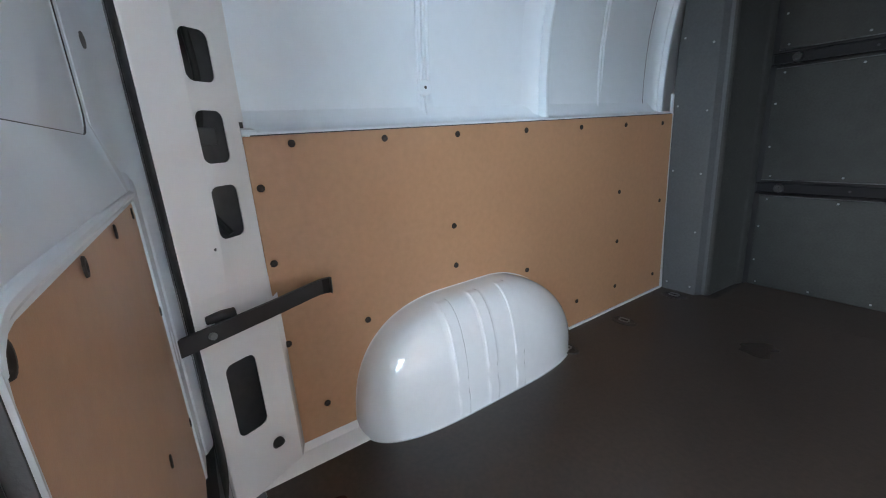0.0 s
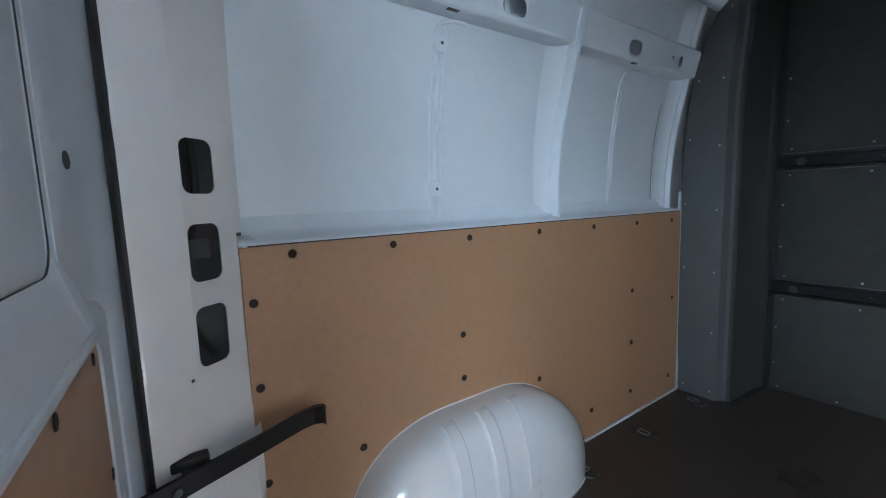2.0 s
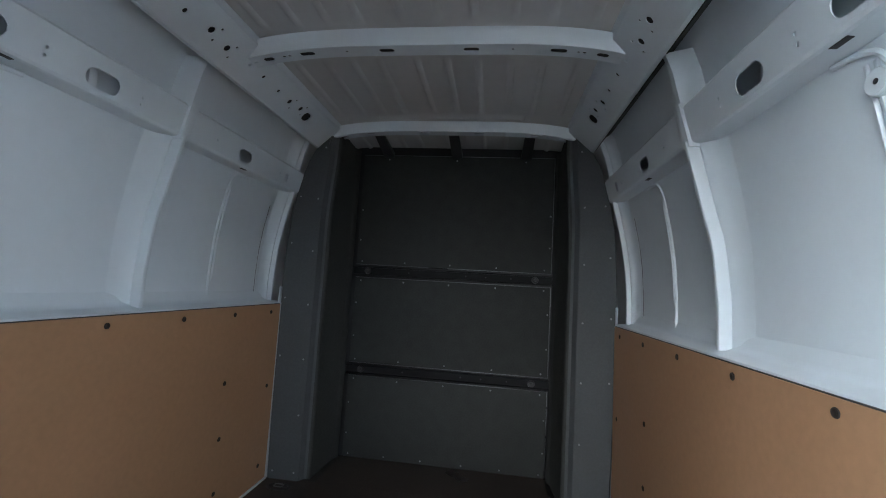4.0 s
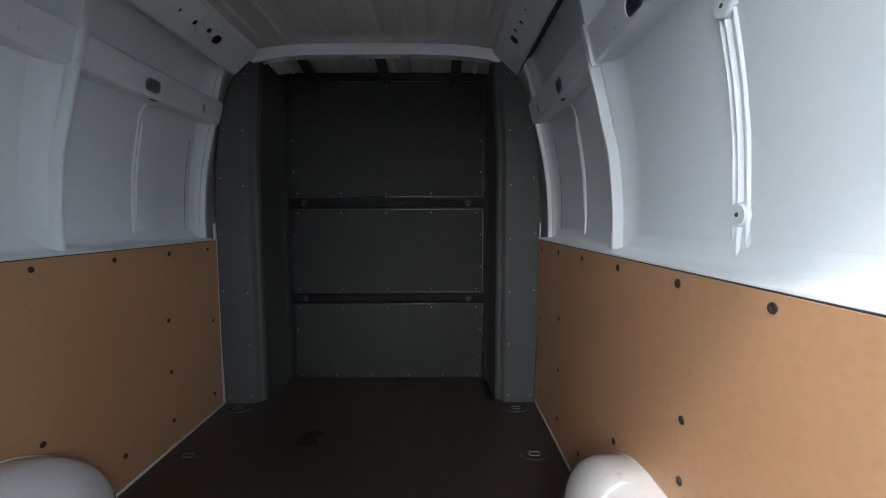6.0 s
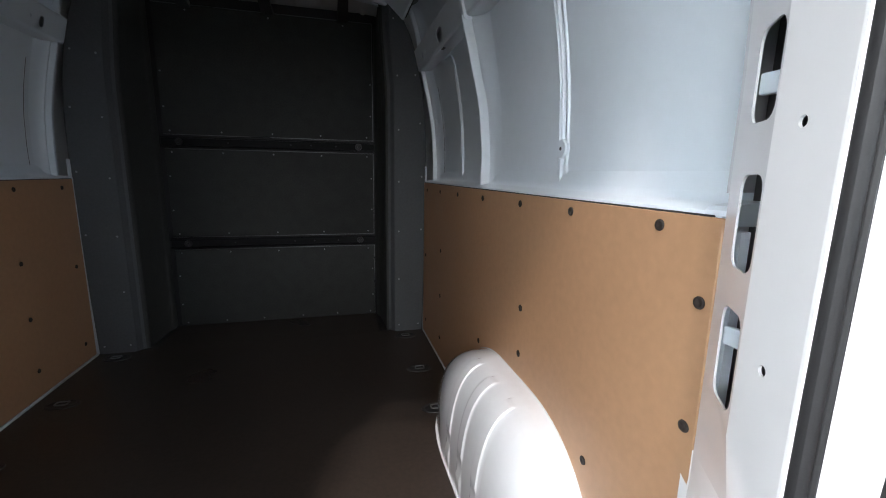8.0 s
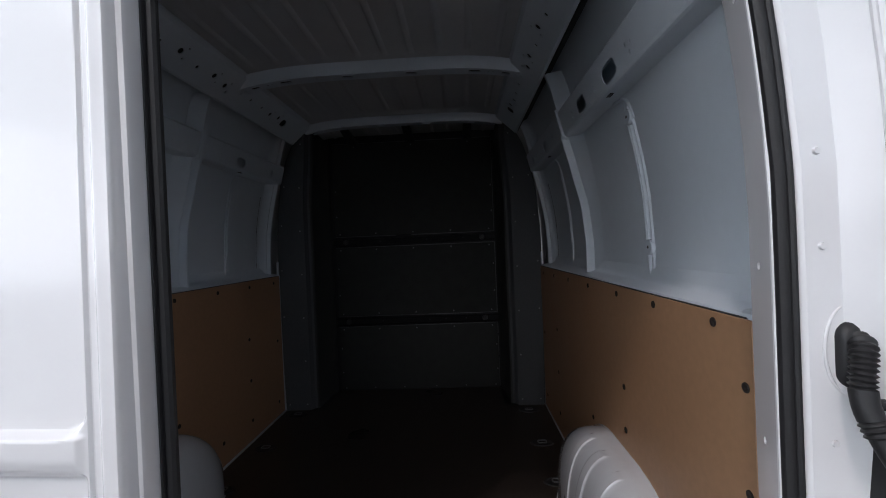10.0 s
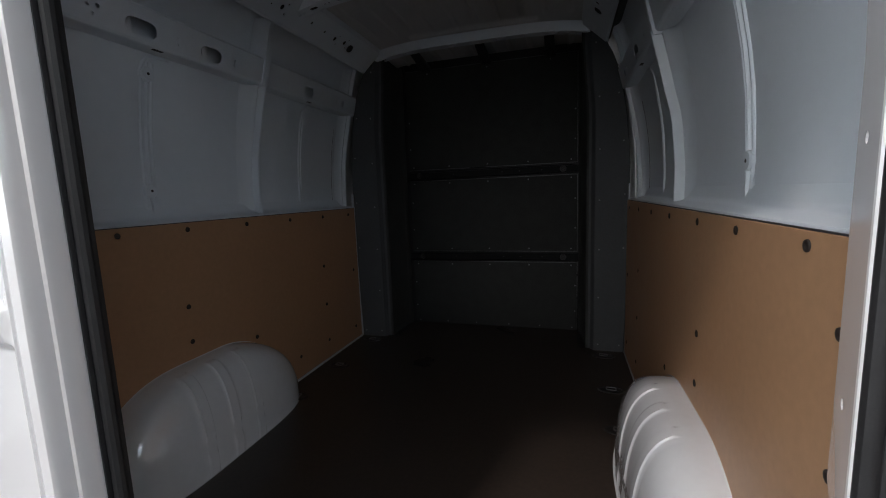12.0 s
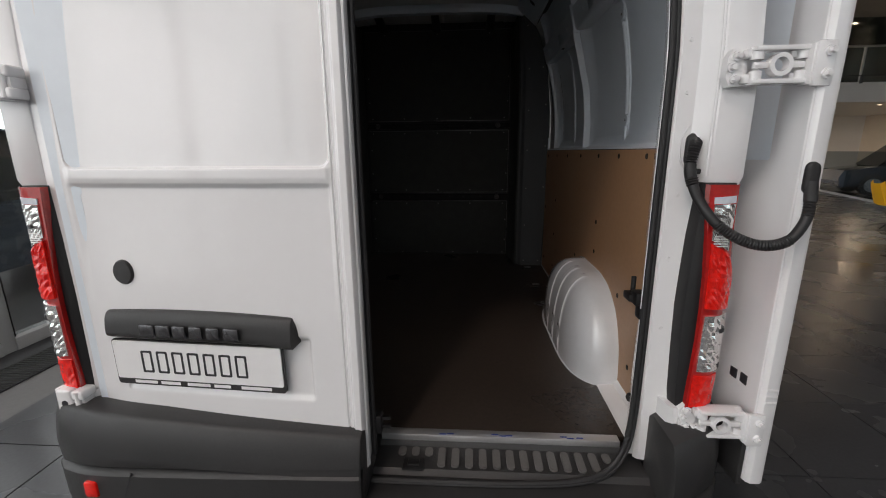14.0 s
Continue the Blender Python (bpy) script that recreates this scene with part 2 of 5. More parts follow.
def sheet(outer, holes, place, back):
    """A flat pressed sheet with holes: outline and holes in u, v; place(u, v) gives the front, back is the vector of its thickness."""
    bm = bmesh.new()
    loops = []
    for loop in [outer] + holes:
        vs = [bm.verts.new((u, v, 0)) for u, v in loop]
        es = [bm.edges.new((vs[i], vs[(i + 1) % len(vs)])) for i in range(len(vs))]
        loops.append(vs)
    bmesh.ops.triangle_fill(bm, use_beauty=True, edges=bm.edges[:], normal=(0, 0, 1))
    front = bm.faces[:]
    flat = {v: (v.co.x, v.co.y) for v in bm.verts}
    twin = {v: bm.verts.new(v.co) for v in list(flat)}
    for f in front:
        bm.faces.new([twin[v] for v in reversed(f.verts)])
    for vs in loops:
        for i in range(len(vs)):
            a, b = vs[i], vs[(i + 1) % len(vs)]
            bm.faces.new((a, b, twin[b], twin[a]))
    for v, (u, w) in flat.items():
        p = Vector(place(u, w))
        v.co, twin[v].co = p, p + Vector(back)
    return bm


def curve_at(table, z):
    """Linear reading of a table of (z, value)."""
    for (z0, a), (z1, b) in zip(table, table[1:]):
        if z <= z1:
            return a + (b - a) * max(0.0, (z - z0) / (z1 - z0))
    return table[-1][1]


def ease(x):
    x = max(0.0, min(1.0, x))
    return x * x * (3 - 2 * x)


# ---- the van ----
F = 0.56
van = empty("cargo_van", (0, 1.4, 0), "white panel van, one rear door open, load space empty", "van")

# load floor
bm = boxed(-0.862, 0.862, 0.235, 2.335, F - 0.018, F)
box(bm, -0.60, 0.60, 2.336, 2.70, F - 0.018, F)
load_floor = part("load_floor", bm, PLYFLOOR, van, "dark brown film-faced plywood load floor", smooth=False)
part("underbody", boxed(-0.90, 0.90, 0.24, 2.95, 0.40, F - 0.022, 0.01), BLACKPLASTIC, van, "black underbody below the load floor")
bm = boxed(0.0, 0.765, 0.205, 0.238, F - 0.02, F + 0.006, 0.002)
sill = part("sill_strip", bm, ALU, van, "bright aluminium sill strip with blue film print")
for k, x in enumerate((0.19, 0.215, 0.36, 0.385, 0.405, 0.58, 0.60, 0.63)):
    part("film_mark", boxed(x, x + 0.022, 0.209 + 0.003 * (k % 3), 0.214 + 0.003 * (k % 3), F + 0.0061, F + 0.0066), BLUEPRINT, sill)


def lashing_ring(x, y, turn=0.0):
    bm = bmesh.new()
    loft(bm, [[(x + math.cos(a) * w * 1.0, y + math.sin(a) * w * 0.62, z) for a in [2 * math.pi * k / 28 for k in range(28)]]
              for w, z in ((0.062, F), (0.060, F + 0.004), (0.050, F + 0.005), (0.044, F + 0.001), (0.0001, F + 0.001))], close_u=True)
    cup = part("lashing_point", bm, BLACKPLASTIC, load_floor, "black recessed lashing point with a steel ring")
    bm = bmesh.new()
    ring = [Vector((x + u, y + v, F + 0.008)) for u, v in rrect(-0.022, 0.022, -0.014, 0.014, 0.008)]
    tube(bm, ring + ring[:1], 0.003, 8)
    part("steel_ring", bm, STEEL, cup)


for x, y in ((0.741, 1.80), (-0.751, 1.80), (0.741, 2.235), (-0.753, 2.245), (0.739, 1.440), (-0.765, 1.410)):
    lashing_ring(x, y)

# pressed side walls: outline of the upper skin, seen from inside
SKIN = [(1.46, 0.953), (1.60, 0.955), (1.75, 0.947), (1.85, 0.934), (1.95, 0.915), (2.03, 0.897), (2.10, 0.882), (2.20, 0.869), (2.30, 0.845), (2.38, 0.815), (2.46, 0.76)]
PLUGS = [(0.463, 1.444), (0.725, 1.442), (0.986, 1.440), (1.295, 1.437), (1.605, 1.434), (1.911, 1.431), (2.212, 1.427), (0.372, 1.342), (0.371, 1.147),
         (0.370, 0.916), (0.449, 0.692), (0.608, 0.912), (0.951, 1.145), (0.950, 1.007), (1.290, 0.907), (1.60, 0.685), (1.885, 1.138), (1.885, 0.905),
         (1.885, 0.681), (2.235, 1.05), (2.22, 0.66)]
bm = bmesh.new()
loft(bm, [[(math.cos(a) * r, math.sin(a) * r, z) for a in [2 * math.pi * k / 16 for k in range(16)]] for r, z in ((0.0098, 0), (0.0092, 0.0020), (0.0055, 0.0023), (0.0045, 0.0010), (0.0001, 0.0010))], close_u=True)
PLUG = mesh_of("plug", bm, DARKHOLE)
bm = bmesh.new()
loft(bm, [[(math.cos(a) * r, math.sin(a) * r, z) for a in [2 * math.pi * k / 10 for k in range(10)]] for r, z in ((0.0050, 0), (0.0050, 0.0008), (0.0036, 0.0018), (0.0001, 0.002))], close_u=True)
SCREW = mesh_of("screw", bm, STEEL)


def hat(bm, s, y0, y1, z0, z1, height, slope=0.02, n=14, lift=0.0, soft=0.18, ahead=None):
    """A pressed rib on the upper skin, from z0 to z1: s is the side, height its depth into the load space, ahead its slope on the far side."""
    ahead = slope if ahead is None else ahead
    rings = []
    for k in range(n + 1):
        z = z0 + (z1 - z0) * k / n
        x = curve_at(SKIN, z) - lift
        h = height * (1.0 if height > 0.04 else ease(min(k, n - k) / 1.5))
        rings.append([(s * (x + 0.012), y0 - slope, z), (s * x, y0 - slope, z), (s * (x - h * (1 - soft * 0.55)), y0, z), (s * (x - h), y0 + (y1 - y0) * soft, z),
                      (s * (x - h), y1 - (y1 - y0) * soft, z), (s * (x - h * (1 - soft * 0.55)), y1, z), (s * x, y1 + ahead, z), (s * (x + 0.012), y1 + ahead, z)])
    return loft(bm, rings, close_u=True, cap=True)


def channel_post(bm, s, y, depths, face=0.034, swell=0.065, wide=0.018):
    """A pressed post with a flat face towards the doors and a soft swell that runs back into the skin; depths are (z, depth into the load space)."""
    rings = []
    n = 26
    for k in range(n + 1):
        z = depths[0][0] + (depths[-1][0] - depths[0][0]) * k / n
        x, h = curve_at(SKIN, z), curve_at(depths, z)
        b = max(0.003, h - face)
        prof = [(-0.012, -swell - 0.02), (0.0, -swell - 0.02), (b * 0.22, -swell * 0.75), (b * 0.72, -swell * 0.35), (b, -0.012), (b + 0.001, -0.005), (b - 0.002, -0.0035), (b + 0.004, -0.002),
                (h - 0.005, 0.0), (h - 0.0015, 0.0015), (h, 0.005), (h, wide - 0.004), (h - 0.002, wide - 0.001), (h - 0.006, wide), (0.0, wide + 0.008), (-0.012, wide + 0.008)]
        rings.append([(s * (x - d), y + v, z) for d, v in prof])
    return loft(bm, rings, close_u=True, cap=True)


def wheel_arch(s):
    """Stations along y; at each one a rounded section from the wall over the top and down to the floor."""
    y0, y1, ya, yb = 0.530, 1.475, 0.90, 1.08
    ribs = (0.832, 0.955, 1.08)
    ys = [ya - (ya - y0) * math.sin(math.pi / 2 * k / 26) for k in range(26, -1, -1)] + [ya + (yb - ya) * k / 8 for k in range(1, 8)] + [yb + (y1 - yb) * math.sin(math.pi / 2 * k / 30) for k in range(31)]
    for c in ribs:
        ys += [c + d for d in (-0.024, -0.0215, -0.019, -0.012, 0.0, 0.012, 0.0175, 0.0195, 0.022)]
    ys = sorted(set(round(y, 4) for y in ys))
    rings = []
    for y in ys:
        u, ph, pd = ((ya - y) / (ya - y0), 2.5, 2.9) if y < ya else (max(0.0, y - yb) / (y1 - yb), 1.9, 2.4)
        h = 0.374 * max(0.0, 1 - u ** ph) ** (1 / ph) + 0.002
        dep = 0.168 * max(0.0, 1 - u ** pd) ** (1 / pd) + 0.002
        ring = [(s * 0.866, y, F + h + 0.004), (s * 0.861, y, F + h + 0.003)]
        for k in range(37):
            a = math.pi / 2 * k / 36
            d, z = dep * math.sin(a) ** 0.62, h * math.cos(a) ** 0.70
            b = 0.0
            for c in ribs:
                edge = ease((y - c + 0.023) / 0.004) * ease((c + 0.021 - y) / 0.004)
                b = max(b, 0.0050 * edge * ease((d - 0.06) / 0.02) * ease((z - 0.135) / 0.01))
                b = max(b, 0.0048 * edge * ease((z - 0.028) / 0.006) * ease((0.088 - z) / 0.006))
            ring.append((s * (0.860 - d - b * math.sin(a)), y, F + z + b * math.cos(a)))
        ring.append((s * (0.860 - dep - 0.006), y, F + 0.001))
        rings.append(ring)
    return part("wheel_arch_cover", loft(bmesh.new(), rings), ARCH, van, "white glossy moulded wheel arch cover with pressed ribs")


def side_wall(s):
    side = "left" if s < 0 else "right"
    X = lambda x: s * x
    # hardboard lining with dark plugs
    bm = boxed(X(0.862), X(0.867), 0.3515, 2.30, F + 0.012, 1.466, 0.0015, 1)
    lining = part("hardboard_lining", bm, HARDBOARD, van, "brown hardboard lining panel with dark round plugs")
    turn = Matrix.Rotation(radians(-90 * s), 4, "Y")
    for y, z in PLUGS:
        if ((y - 1.01) / 0.5) ** 2 + ((z - F) / 0.42) ** 2 > 0.9:
            piece("plug", PLUG, lining, Matrix.Translation((X(0.8615), y, z)) @ turn)
    part("kick_strip", loft(bmesh.new(), [[(X(0.8665), y, F + 0.001), (X(0.8665), y, F + 0.036), (X(0.858), y, F + 0.030), (X(0.846), y, F + 0.016), (X(0.80), y, F + 0.008), (X(0.790), y, F + 0.0035), (X(0.788), y, F + 0.001)] for y in (0.215, 0.34, 0.46, 0.60)], close_u=True, cap=True), PAINT_OUT, van, "white sill panel beside the load floor")
    part("floor_trim", boxed(X(0.858), X(0.866), 0.34, 2.31, F, F + 0.011, 0.002), PAINT, van)
    # backing wall and belt ledge
    bm = boxed(X(0.869), X(0.885), 0.33, 2.72, F - 0.02, 1.450)
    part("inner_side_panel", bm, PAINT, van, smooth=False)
    bm = bmesh.new()
    prof = [(0.8680, 1.453), (0.8680, 1.468), (0.870, 1.474), (0.876, 1.477), (0.925, 1.482), (0.938, 1.488), (0.946, 1.50), (0.955, 1.535), (0.975, 1.535), (0.975, 1.453)]
    loft(bm, [[(X(x), y, z) for x, z in prof] for y in (0.36, 2.32)], close_u=True, cap=True)
    part("belt_ledge", bm, PAINT, van, "white painted ledge above the lining")
    # ink strip that paints the shadow in the joint above the lining
    part("panel_gap", boxed(X(0.8632), X(0.8678), 0.37, 2.295, 1.4662, 1.4690), INK, van)
    part("ledge_lip", loft(bmesh.new(), [[(X(0.8665), y, 1.468), (X(0.8665), y, 1.472 + r), (X(0.872), y, 1.478 + r), (X(0.93), y, 1.485 + r), (X(0.94), y, 1.468)] for y, r in ((0.3525, 0.004), (0.385, 0.0035), (0.390, 0.0))], close_u=True, cap=True), PAINT, van)
    # upper skin
    bm = bmesh.new()
    zs = [1.46 + 1.0 * k / 24 for k in range(25)]
    for off in (0.0, 0.01):
        loft(bm, [[(X(curve_at(SKIN, z) + off), y, z) for z in zs] for y in [0.36 + 1.98 * k / 12 for k in range(13)]])
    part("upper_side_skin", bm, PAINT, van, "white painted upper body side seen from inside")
    # slotted upper rail
    rail_x = lambda z: 0.828 - (z - 2.085) * 0.25
    slots = [rrect(c - w, c + w, 2.095, 2.145, 0.024) for c, w in ((0.865, 0.055), (1.150, 0.05), (1.806, 0.045))]
    slots += [rrect(2.145, 2.175, 2.10, 2.145, 0.014), disc(2.09, 2.125, 0.008), disc(0.70, 2.13, 0.006, 8), disc(0.715, 2.11, 0.006, 8), disc(0.73, 2.135, 0.006, 8),
              disc(1.0, 2.13, 0.005, 8), disc(1.0, 2.11, 0.005, 8), disc(1.27, 2.13, 0.005, 8), disc(1.27, 2.11, 0.005, 8), disc(1.62, 2.125, 0.005, 8)]
    outer = [(0.38, 2.085), (2.32, 2.085), (2.32, 2.182), (0.38, 2.182)]
    bm = sheet(outer, slots, lambda u, v: (X(rail_x(v)), u, v), (X(0.003), 0, 0))
    for z, dz in ((2.085, -0.010), (2.182, 0.012)):
        loft(bm, [[(X(rail_x(z)), y, z), (X(rail_x(z) + 0.005), y, z + dz * 0.7), (X(rail_x(z) + 0.012), y, z + dz), (X(curve_at(SKIN, z + dz) + 0.005), y, z + dz * 1.5)] for y in (0.38, 2.32)])
    part("slotted_rail", bm, PAINT, van, "white pressed rail with oblong slots and small holes", smooth=False)
    # posts and ribs
    bm = bmesh.new()
    channel_post(bm, s, 1.448, [(1.476, 0.047), (1.62, 0.049), (1.80, 0.056), (1.86, 0.064), (1.92, 0.067), (2.08, 0.072)])
    hat(bm, s, 1.452, 1.476, 2.182, 2.36, 0.066, 0.028, soft=0.12, ahead=0.010)
    post = part("body_post", bm, PAINT, van, "white pressed body post")
    over = lambda y0, y1: [[(X(rail_x(z) + 0.02), y0, z), (X(rail_x(z) - 0.009), y0 + 0.004, z), (X(rail_x(z) - 0.011), y0 + 0.010, z), (X(rail_x(z) - 0.011), y1 - 0.010, z), (X(rail_x(z) - 0.009), y1 - 0.004, z), (X(rail_x(z) + 0.02), y1, z)] for z in (2.066, 2.08, 2.12, 2.15, 2.18, 2.195)]
    part("post_cover", loft(bmesh.new(), over(1.438, 1.484), close_u=True, cap=True), PAINT, post)
    for c in (0.850, 1.150, 1.790):
        part("slot_bracket", boxed(X(0.845), X(0.857), c - 0.020, c + 0.004, 2.085, 2.155, 0.002), PAINT, post)
    for y in (2.185,):
        part("panel_gap", tube(bmesh.new(), [Vector((X(curve_at(SKIN, z) - 0.0005), y, z)) for z in [1.50 + 0.06 * k for k in range(9)]], 0.0010, 6), INK, post)
    for c in (0.938, 1.842):
        part("lip_slit", boxed(X(0.842), X(0.868), c - 0.020, c + 0.020, 2.0735, 2.0775, 0.001), INK, post)
    part("panel_gap", tube(bmesh.new(), [Vector((X(curve_at(SKIN, 1.512) - 0.0005), 1.02 + 0.38 * k / 4, 1.512)) for k in range(5)], 0.0009, 6), INK, post)
    bm = bmesh.new()
    channel_post(bm, s, 2.285, [(1.476, 0.042), (1.80, 0.048), (2.08, 0.052), (2.40, 0.050)], 0.022, 0.050, 0.020)
    part("body_post", bm, PAINT, van, "white pressed body post beside the bulkhead")
    bm = bmesh.new()
    for c, z0 in ((0.911, 1.515), (0.931, 1.472), (0.951, 1.525)):
        hat(bm, s, c - 0.0022, c + 0.0022, z0, 2.04, 0.009 if c == 0.931 else 0.006, 0.0035, 20)
    for z in (1.59, 2.0):
        cyl(bm, (X(curve_at(SKIN, z) + 0.004), 0.929, z), (X(curve_at(SKIN, z) - 0.009), 0.929, z), 0.0265, 0.025, 24)
        cyl(bm, (X(curve_at(SKIN, z) - 0.009), 0.929, z), (X(curve_at(SKIN, z) - 0.012), 0.929, z), 0.0245, 0.022, 24)
    tube(bm, smooth_path([(X(0.906), 0.905, 1.99), (X(0.898), 0.908, 2.02), (X(0.892), 0.925, 2.050), (X(0.888), 0.96, 2.062), (X(0.886), 1.01, 2.066)], 5), 0.006, 8)
    hat(bm, s, 0.905, 0.957, 1.472, 1.560, 0.0022, 0.004, 8)
    rib = part("wall_rib", bm, PAINT, van, "white triple-pressed wall rib with round bolt pads")
    for z in (1.59, 2.0):
        part("bolt_hole", cyl(bmesh.new(), (X(curve_at(SKIN, z) - 0.010), 0.929, z), (X(curve_at(SKIN, z) - 0.0127), 0.929, z), 0.005, n=10), INK, rib)
    bm = bmesh.new()
    hat(bm, s, 1.831, 1.834, 1.475, 2.02, 0.007, 0.0035, 20)
    hat(bm, s, 1.853, 1.856, 1.58, 2.00, 0.005, 0.003, 20)
    tube(bm, smooth_path([(X(0.906), 1.832, 1.99), (X(0.898), 1.838, 2.025), (X(0.892), 1.86, 2.052), (X(0.888), 1.90, 2.060), (X(0.886), 1.95, 2.062)], 5), 0.006, 8)
    part("wall_rib", bm, PAINT, van, "white narrow wall rib")
    # rear door pillar, set at a slant, with slots
    lean = lambda z: 0.0 if z < 1.65 else -0.16 * (z - 1.65) ** 1.6
    def place(u, z):
        """u runs from the lining's edge (0) over a ridge (0.118) to the door seal (0.205)."""
        b = 0.0125 * ease((z - 1.12) / 0.10) * max(0.0, min(u / 0.118, (0.205 - u) / 0.087))
        low = 0.026 * (1 - ease((z - 0.86) / 0.22)) * (1 - u / 0.205)
        return (X(0.8630 - u * 0.4656 - 0.87 * b - low + lean(z)), 0.350 - u * 0.87 + 0.49 * b, z)
    zz = [F, 0.75, 0.82, 0.86, 0.90, 0.94, 0.98, 1.01, 1.04, 1.07, 1.095, 1.12, 1.17, 1.22, 1.35, 1.5, 1.65, 1.75, 1.85, 1.95, 2.05, 2.15, 2.25, 2.34]
    bm = bmesh.new()
    for u0, u1, low, high, holes in (
            (0.0, 0.205, F, 1.12, [rrect(0.082, 0.165, 0.745, 0.945, 0.02), disc(0.068, 0.668, 0.017, 14), rrect(0.115, 0.165, 1.045, 1.06, 0.006)]),
            (0.0, 0.118, 1.12, 2.34, [rrect(0.042, 0.113, z0, z1, 0.018) for z0, z1 in ((1.582, 1.686), (1.412, 1.524), (1.242, 1.362))] + [rrect(0.04, 0.07, 1.99, 2.03, 0.006)]),
            (0.118, 0.205, 1.12, 2.34, [disc(0.158, 1.573, 0.006, 10), disc(0.158, 1.322, 0.006, 10), disc(0.165, 1.95, 0.006, 8)] if s > 0 else [disc(0.165, 1.95, 0.005, 8), disc(0.130, 1.225, 0.004, 8)])):
        span = [z for z in zz if low <= z <= high]
        face = sheet([(u0, z) for z in span] + [(u1, z) for z in reversed(span)], holes, place, (X(0.0026), -0.0015, 0))
        me = bpy.data.meshes.new("pillar_face")
        face.to_mesh(me)
        face.free()
        bm.from_mesh(me)
        bpy.data.meshes.remove(me)
    # returned flange by the lining and a rounded nose by the seal
    loft(bm, [[place(0.0, z), (X(0.872 + lean(z)), 0.362, z), (X(0.955 + lean(z) * 1.2), 0.375, z)] for z in [z for z in zz if z > 1.47]])
    loft(bm, [[place(0.0, z), (X(0.862), 0.366, z), (X(0.868), 0.366, z)] for z in zz if z < 1.13])
    loft(bm, [[place(0.205, z), (X(0.767 + lean(z)), 0.168, z), (X(0.772 + lean(z)), 0.162, z), (X(0.790 + lean(z)), 0.160, z)] for z in zz])
    pillar = part("door_pillar", bm, PAINT_OUT, van, "white slotted rear door pillar", smooth=True)
    # dark backing added so that the slots look shaded inside
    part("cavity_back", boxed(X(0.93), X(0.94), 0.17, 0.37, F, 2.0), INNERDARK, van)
    for z in (1.617, 1.302):
        if s > 0:
            part("inner_brace", boxed(0.852, 0.862, 0.258, 0.322, z, z + 0.026, 0.003), PAINT, pillar)
    part("wiring_connector", boxed(X(0.862), X(0.885), 0.262, 0.300, 1.452, 1.492, 0.005), INNERDARK, pillar)
    bm = bmesh.new()
    tube(bm, smooth_path([(X(0.90), 0.28, 1.72), (X(0.885), 0.285, 1.60), (X(0.875), 0.27, 1.50), (X(0.885), 0.25, 1.42), (X(0.90), 0.26, 1.30), (X(0.88), 0.29, 1.24)]), 0.008, 8)
    part("wiring_loom", bm, RUBBER, pillar, "black wiring loom behind the slots")
    part("rubber_grommet", cyl(bmesh.new(), Vector(place(0.068, 0.668)) + Vector((X(0.004), 0.002, 0)), Vector(place(0.068, 0.668)) + Vector((X(-0.004), -0.001, 0)), 0.0165, 0.012, 16), RUBBER, pillar)
    # gusset where lining, floor and pillar meet
    bm = bmesh.new()
    loft(bm, [[(X(0.862), 0.40, F), (X(0.862), 0.352, F + 0.034), (X(0.80), 0.24, F + 0.012), (X(0.80), 0.24, F)], [(X(0.868), 0.40, F), (X(0.868), 0.352, F + 0.036), (X(0.805), 0.235, F + 0.014), (X(0.805), 0.235, F)]], close_u=True, cap=True)
    part("corner_gusset", bm, PAINT_OUT, van)
    # door seal
    pts = [(0.0, 0.060, 0.518), (0.25, 0.060, 0.518), (0.45, 0.064, 0.520), (0.60, 0.078, 0.524)] if s > 0 else [(-0.60, 0.12, 0.515)]
    pts += [(X(0.690), 0.102, 0.540), (X(0.745), 0.132, 0.592), (X(0.770), 0.155, 0.68), (X(0.777), 0.163, 0.9), (X(0.777), 0.163, 1.3), (X(0.777), 0.163, 1.65)]
    pts += [(X(0.777 + lean(z)), 0.163, z) for z in (1.75, 1.85, 1.95, 2.05, 2.15, 2.25)] + [(X(0.62), 0.15, 2.345)]
    bm = tube(bmesh.new(), smooth_path(pts, 5), 0.0105, 12, squash=0.85)
    tube(bm, [p + Vector((X(0.008), -0.007, 0)) for p in smooth_path(pts, 5)], 0.0048, 8)
    part("door_seal", bm, RUBBER, van, "black rubber door seal")
    return pillar


for s in (-1, 1):
    side_wall(s)
    wheel_arch(s)

# bulkhead
BY = 2.675
bulkhead = part("bulkhead", boxed(-0.66, 0.66, BY + 0.022, BY + 0.04, F - 0.01, 2.475), RAILBLACK, van, "dark grey panelled steel bulkhead with two load rails", smooth=False)
for z0, z1 in ((F + 0.003, 1.042), (1.119, 1.638), (1.718, 2.415)):
    bm = boxed(-0.585, 0.60, BY, BY + 0.022, z0, z1, 0.003)
    part("panel", bm, GREYSHEET, bulkhead)
    part("edge_strip", boxed(0.6005, 0.6045, BY - 0.0025, BY + 0.004, z0 + 0.004, z1, 0.001), STRIP, bulkhead)
    for z in (z0, z1)[0 if z0 > 1 else 1:]:
        part("edge_strip", boxed(-0.585, 0.6045, BY - 0.0025, BY + 0.004, z - 0.002, z + 0.002, 0.001), STRIP, bulkhead)
